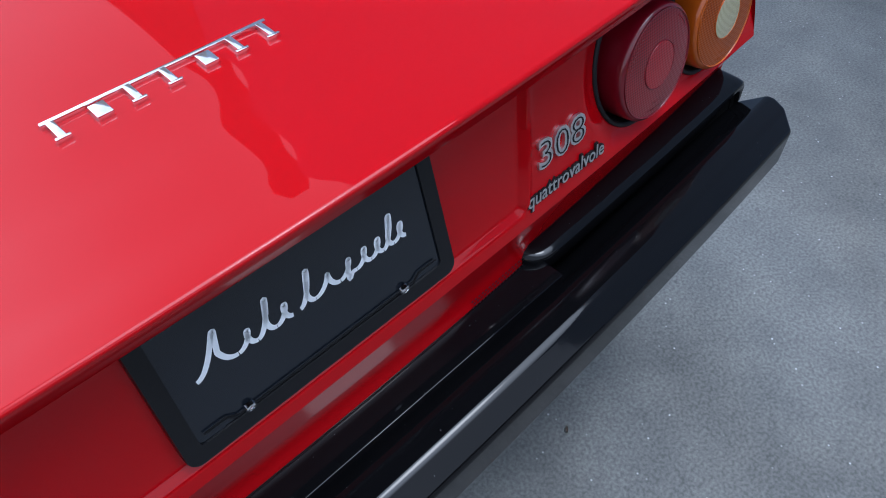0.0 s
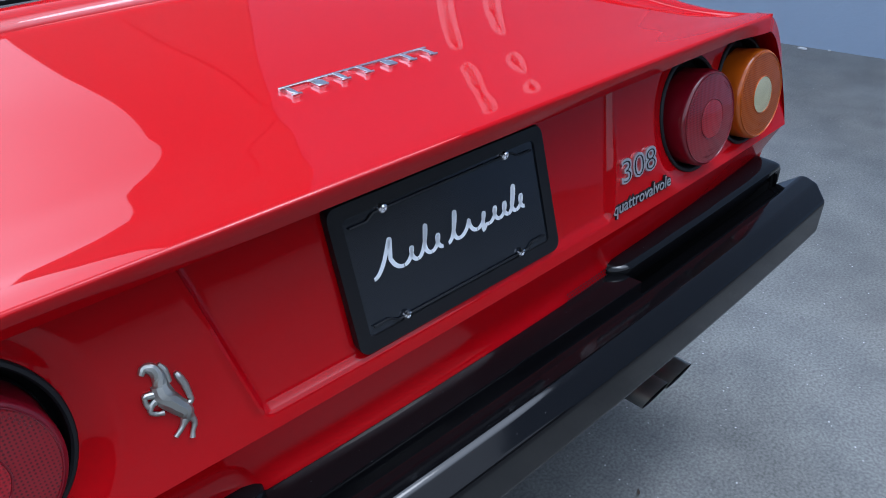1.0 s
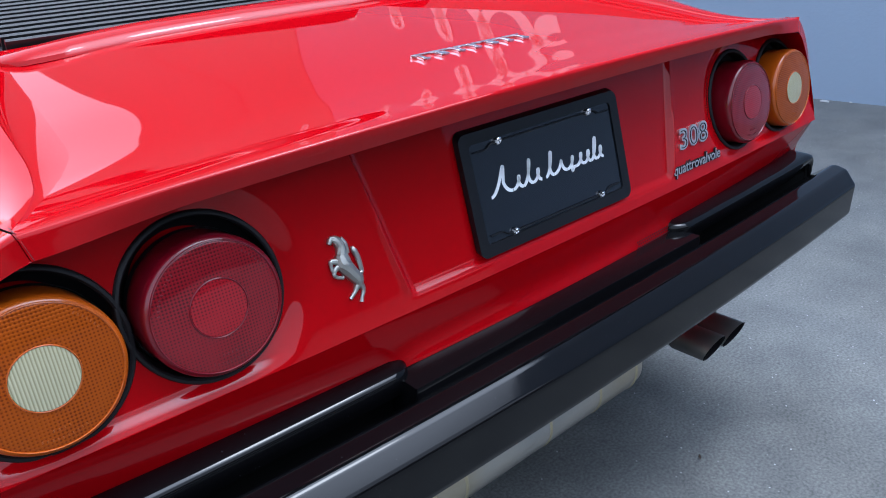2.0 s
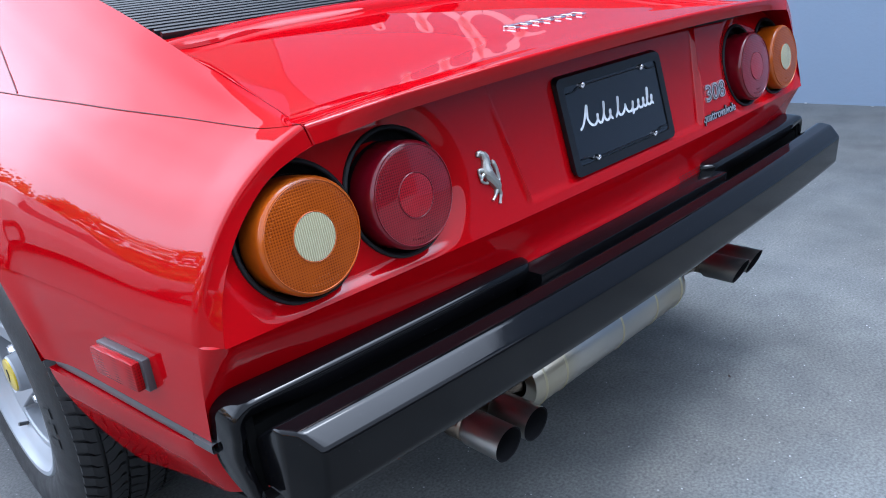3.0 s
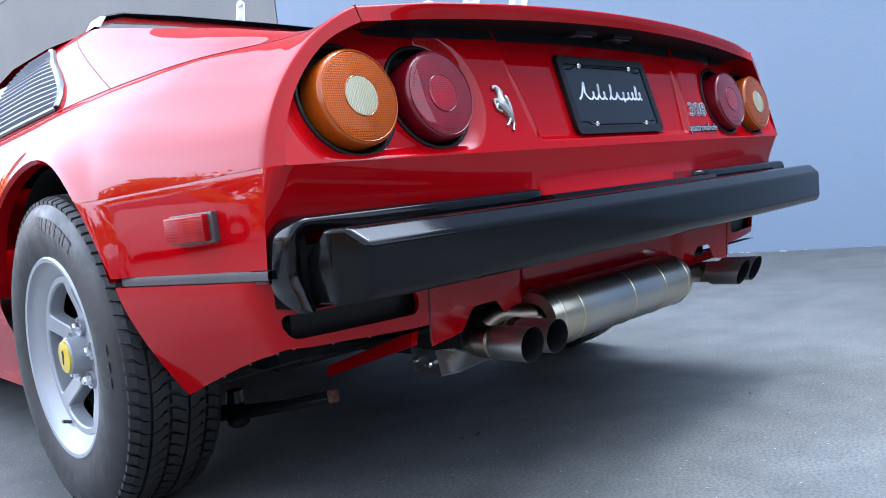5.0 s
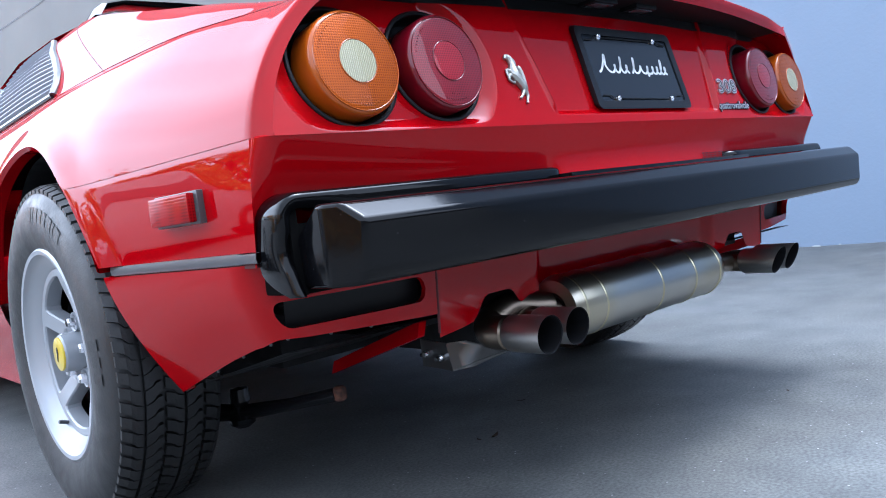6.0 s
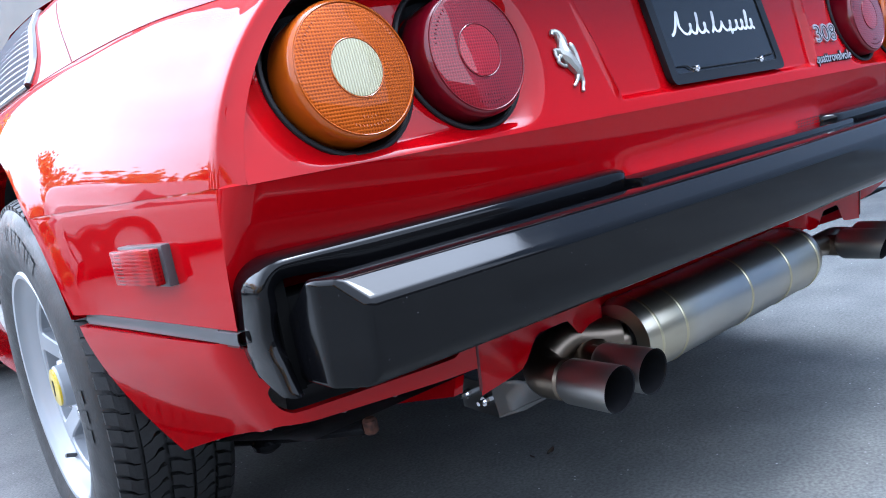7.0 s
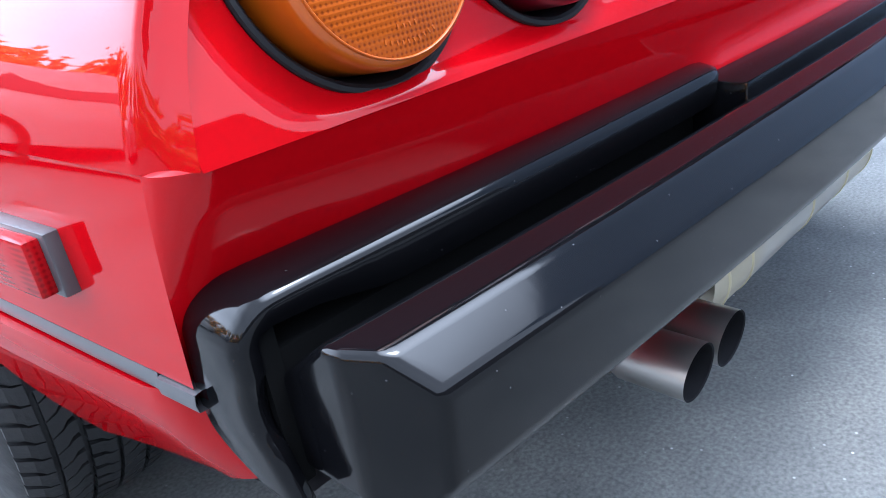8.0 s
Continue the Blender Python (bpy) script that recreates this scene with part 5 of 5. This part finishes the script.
wire(LEAF, tl.outputs[0], mxs.inputs[2])
wire(LEAF, mxs.outputs[0], LEAF.node_tree.nodes["Material Output"].inputs["Surface"])
HILL = material("dry_hillside", (0.22, 0.15, 0.07), 0.95)
wire(HILL, ramp(HILL, noise_tex(HILL, 0.25, 6), [(0.35, (0.13, 0.10, 0.05)), (0.65, (0.30, 0.20, 0.09))]), shader(HILL).inputs["Base Color"])


def tree(x, y, h, seed):
    rnd = random.Random(seed)
    t = new("tree")
    t.matrix_basis = pose(x, y, 0)
    tagged(t, "autumn tree with thin orange-brown leaves at the yard's edge", "tree", "trees along the yard")
    b = tube([(0, 0, -0.05), (0.03, 0.02, h * 0.25), (0.0, 0.05, h * 0.5), (0.05, 0, h * 0.9)], [0.16, 0.12, 0.08, 0.02], 8)
    tips = []
    for k in range(16):
        a, z0 = rnd.uniform(0, 6.28), h * rnd.uniform(0.3, 0.75)
        L = h * rnd.uniform(0.22, 0.38)
        p1 = Vector((math.cos(a) * L * 0.5, math.sin(a) * L * 0.5, z0 + L * 0.35))
        p2 = Vector((math.cos(a + 0.2) * L, math.sin(a + 0.2) * L, z0 + L * 0.8))
        tube([(0, 0, z0), p1, p2], [0.05, 0.03, 0.008], 5, b)
        tips += [p1.lerp(p2, q) for q in (0.2, 0.5, 0.8, 1.0)] 
    tr = part("trunk", b, BARK)
    tr.parent = t
    b = bmesh.new()
    for c in tips:
        for _ in range(34):
            o = c + Vector((rnd.gauss(0, 0.32), rnd.gauss(0, 0.32), rnd.gauss(0, 0.28)))
            q = Euler((rnd.uniform(0, 6), rnd.uniform(0, 6), rnd.uniform(0, 6))).to_matrix()
            r = rnd.uniform(0.09, 0.19)
            b.faces.new([b.verts.new(o + q @ Vector(v)) for v in ((r, 0, 0), (0, r * 0.6, 0.01), (-r, 0, 0), (0, -r * 0.6, -0.01))])
    me = bpy.data.meshes.new("crown")
    b.to_mesh(me)
    b.free()
    me.materials.append(LEAF)
    cr = new("crown", me)
    cr.parent = t


for k, (x, y, h) in enumerate(((-1.0, 19, 4.6), (-4.0, 17.5, 4.0), (-6.8, 18.5, 5.0), (-9.8, 16.5, 4.2), (-12.8, 15.5, 5.0), (-15.5, 12.5, 4.4), (-17.5, 8.5, 5.0), (-19, 3.5, 4.6), (-19.5, -2, 5.0), (-18, -8, 4.6))):
    tree(x, y, h, 40 + k)


def parked_car(x, y, turn, paint, label):
    c = new("parked_car")
    tagged(c, label, "car", "cars parked along the yard")
    rows = []
    for u in span(0, 1, 24):
        yy = -2.2 + 4.4 * u
        zt = lerp([(0, 0.75), (0.05, 0.95), (0.16, 1.02), (0.24, 1.40), (0.42, 1.48), (0.60, 1.40), (0.72, 1.0), (0.95, 0.85), (1, 0.6)], u)
        zb = lerp([(0, 0.75), (0.05, 0.95), (0.16, 0.98), (0.6, 0.97), (0.72, 0.96), (0.95, 0.82), (1, 0.6)], u)
        w = lerp([(0, 0.70), (0.08, 0.85), (0.9, 0.85), (1, 0.65)], u)
        rows.append([(-w, yy, 0.22), (-w - 0.02, yy, 0.6), (-w, yy, zb), (-w * 0.78, yy, zt), (0, yy, zt + 0.02), (w * 0.78, yy, zt), (w, yy, zb), (w + 0.02, yy, 0.6), (w, yy, 0.22)])
    b = grid(rows)
    cap(b, rows[0])
    cap(b, rows[-1])
    o = part("body", b, paint)
    o.parent = c
    for sx in (-1, 1):
        b = grid([[(sx * (0.862 - 0.19 * v), -1.35 + 0.42 * v + (2.05 - 0.75 * v) * u, 1.0 + 0.38 * v) for u in span(0, 1, 5)] for v in (0.03, 1)])
        o = part("side_glass", b, GLASS)
        o.parent = c
        for yy in (-1.35, 1.35):
            o = part("wheel", lathe([(-0.1, 0.2), (-0.1, 0.30), (-0.06, 0.32), (0.06, 0.32), (0.1, 0.30), (0.1, 0.2), (0.08, 0.0001)], (sx * 0.80, yy, 0.32), "x", 28), TYRE)
            o.parent = c
    c.matrix_basis = pose(x, y, 0, 0, 0, turn)


parked_car(-3.9, 6.0, 66, material("white_paint", (0.75, 0.75, 0.74), 0.4, coat=0.8), "white saloon car parked at the yard's far edge")
parked_car(-2.6, 10.5, 82, material("maroon_paint", (0.25, 0.02, 0.02), 0.4, coat=0.8), "maroon saloon car parked at the yard's far edge")
parked_car(-8.6, 4.6, 100, material("silver_paint", (0.5, 0.5, 0.52), 0.35, 0.5, coat=0.8), "silver saloon car parked at the yard's far edge")

b = bmesh.new()
rows = []
for a in span(80, 250, 50):
    d = 60 + 8 * math.sin(a * 0.21)
    hgt = 4.5 + 1.8 * math.sin(a * 0.13) + 0.8 * math.sin(a * 0.6)
    c, q = math.cos(radians(a)), math.sin(radians(a))
    rows.append([(c * d, q * d, -0.2), (c * (d + 6), q * (d + 6), hgt * 0.7), (c * (d + 14), q * (d + 14), hgt), (c * (d + 40), q * (d + 40), hgt * 0.8)])
tagged(part("backdrop", grid(rows), HILL), "low dry brown hillside in the distance", "hill", kind="structure")

# a clipped hedge of autumn shrubs behind the parked cars
rnd = random.Random(9)
b = bmesh.new()
for _ in range(16000):
    a = rnd.uniform(92, 205)
    d = rnd.uniform(14.5, 16.5)
    z = rnd.uniform(0.0, 2.6) * (0.75 + 0.25 * math.sin(a * 0.7))
    o = Vector((math.cos(radians(a)) * d, math.sin(radians(a)) * d, z))
    q = Euler((rnd.uniform(0, 6), rnd.uniform(0, 6), rnd.uniform(0, 6))).to_matrix()
    r = rnd.uniform(0.10, 0.22)
    b.faces.new([b.verts.new(o + q @ Vector(v)) for v in ((r, 0, 0), (0, r * 0.7, 0.01), (-r, 0, 0), (0, -r * 0.7, -0.01))])
me = bpy.data.meshes.new("hedge")
b.to_mesh(me)
b.free()
me.materials.append(LEAF)
tagged(new("hedge", me), "orange-brown autumn hedge along the far edge of the yard", "hedge", kind="stuff")


# ---- litter on the ground ----
DRY = material("dry_brown_leaf", (0.035, 0.022, 0.014), 0.8)
FLAKE = material("white_paint_flake", (0.36, 0.37, 0.38), 0.7)
for x, y, r, turn in ((-0.11, 0.395, 0.016, 20), (-0.145, 0.41, 0.009, 80), (0.13, 0.53, 0.012, 140), (0.42, -0.02, 0.008, 40)):
    b = grid([[(r * u, r * 0.35 * (1 - u * u) * v, 0.003 + r * 0.25 * u * u + r * 0.1 * abs(v)) for v in (-1, 0, 1)] for u in span(-1, 1, 7)])
    o = part("dry_leaf", b, DRY)
    o.matrix_basis = pose(x, y, 0, 0, 0, turn)
    tagged(o, "small curled dark brown leaf lying on the asphalt", "leaf", "leaves on the ground")
rnd = random.Random(21)
b = bmesh.new()
for _ in range(22):
    y = rnd.choice((0.9, 1.6, 2.4, 3.3, 0.2)) + rnd.gauss(0, 0.22)
    x = wall_x(y) - abs(rnd.gauss(0.012, 0.02)) - 0.006
    r = rnd.uniform(0.004, 0.016)
    a = rnd.uniform(0, 3.1)
    pts = [(x + r * math.cos(a + q) * k, y + r * math.sin(a + q) * 1.6 * k, 0.002) for q, k in ((0, 1), (1.3, 0.7), (2.6, 1), (3.9, 0.6), (5.2, 0.9))]
    slab(b, pts, (0, 0, 0.002 + r * 0.3))
tagged(part("paint_flakes", b, FLAKE), "white flakes of paint along the foot of the wall", "flakes", kind="stuff")
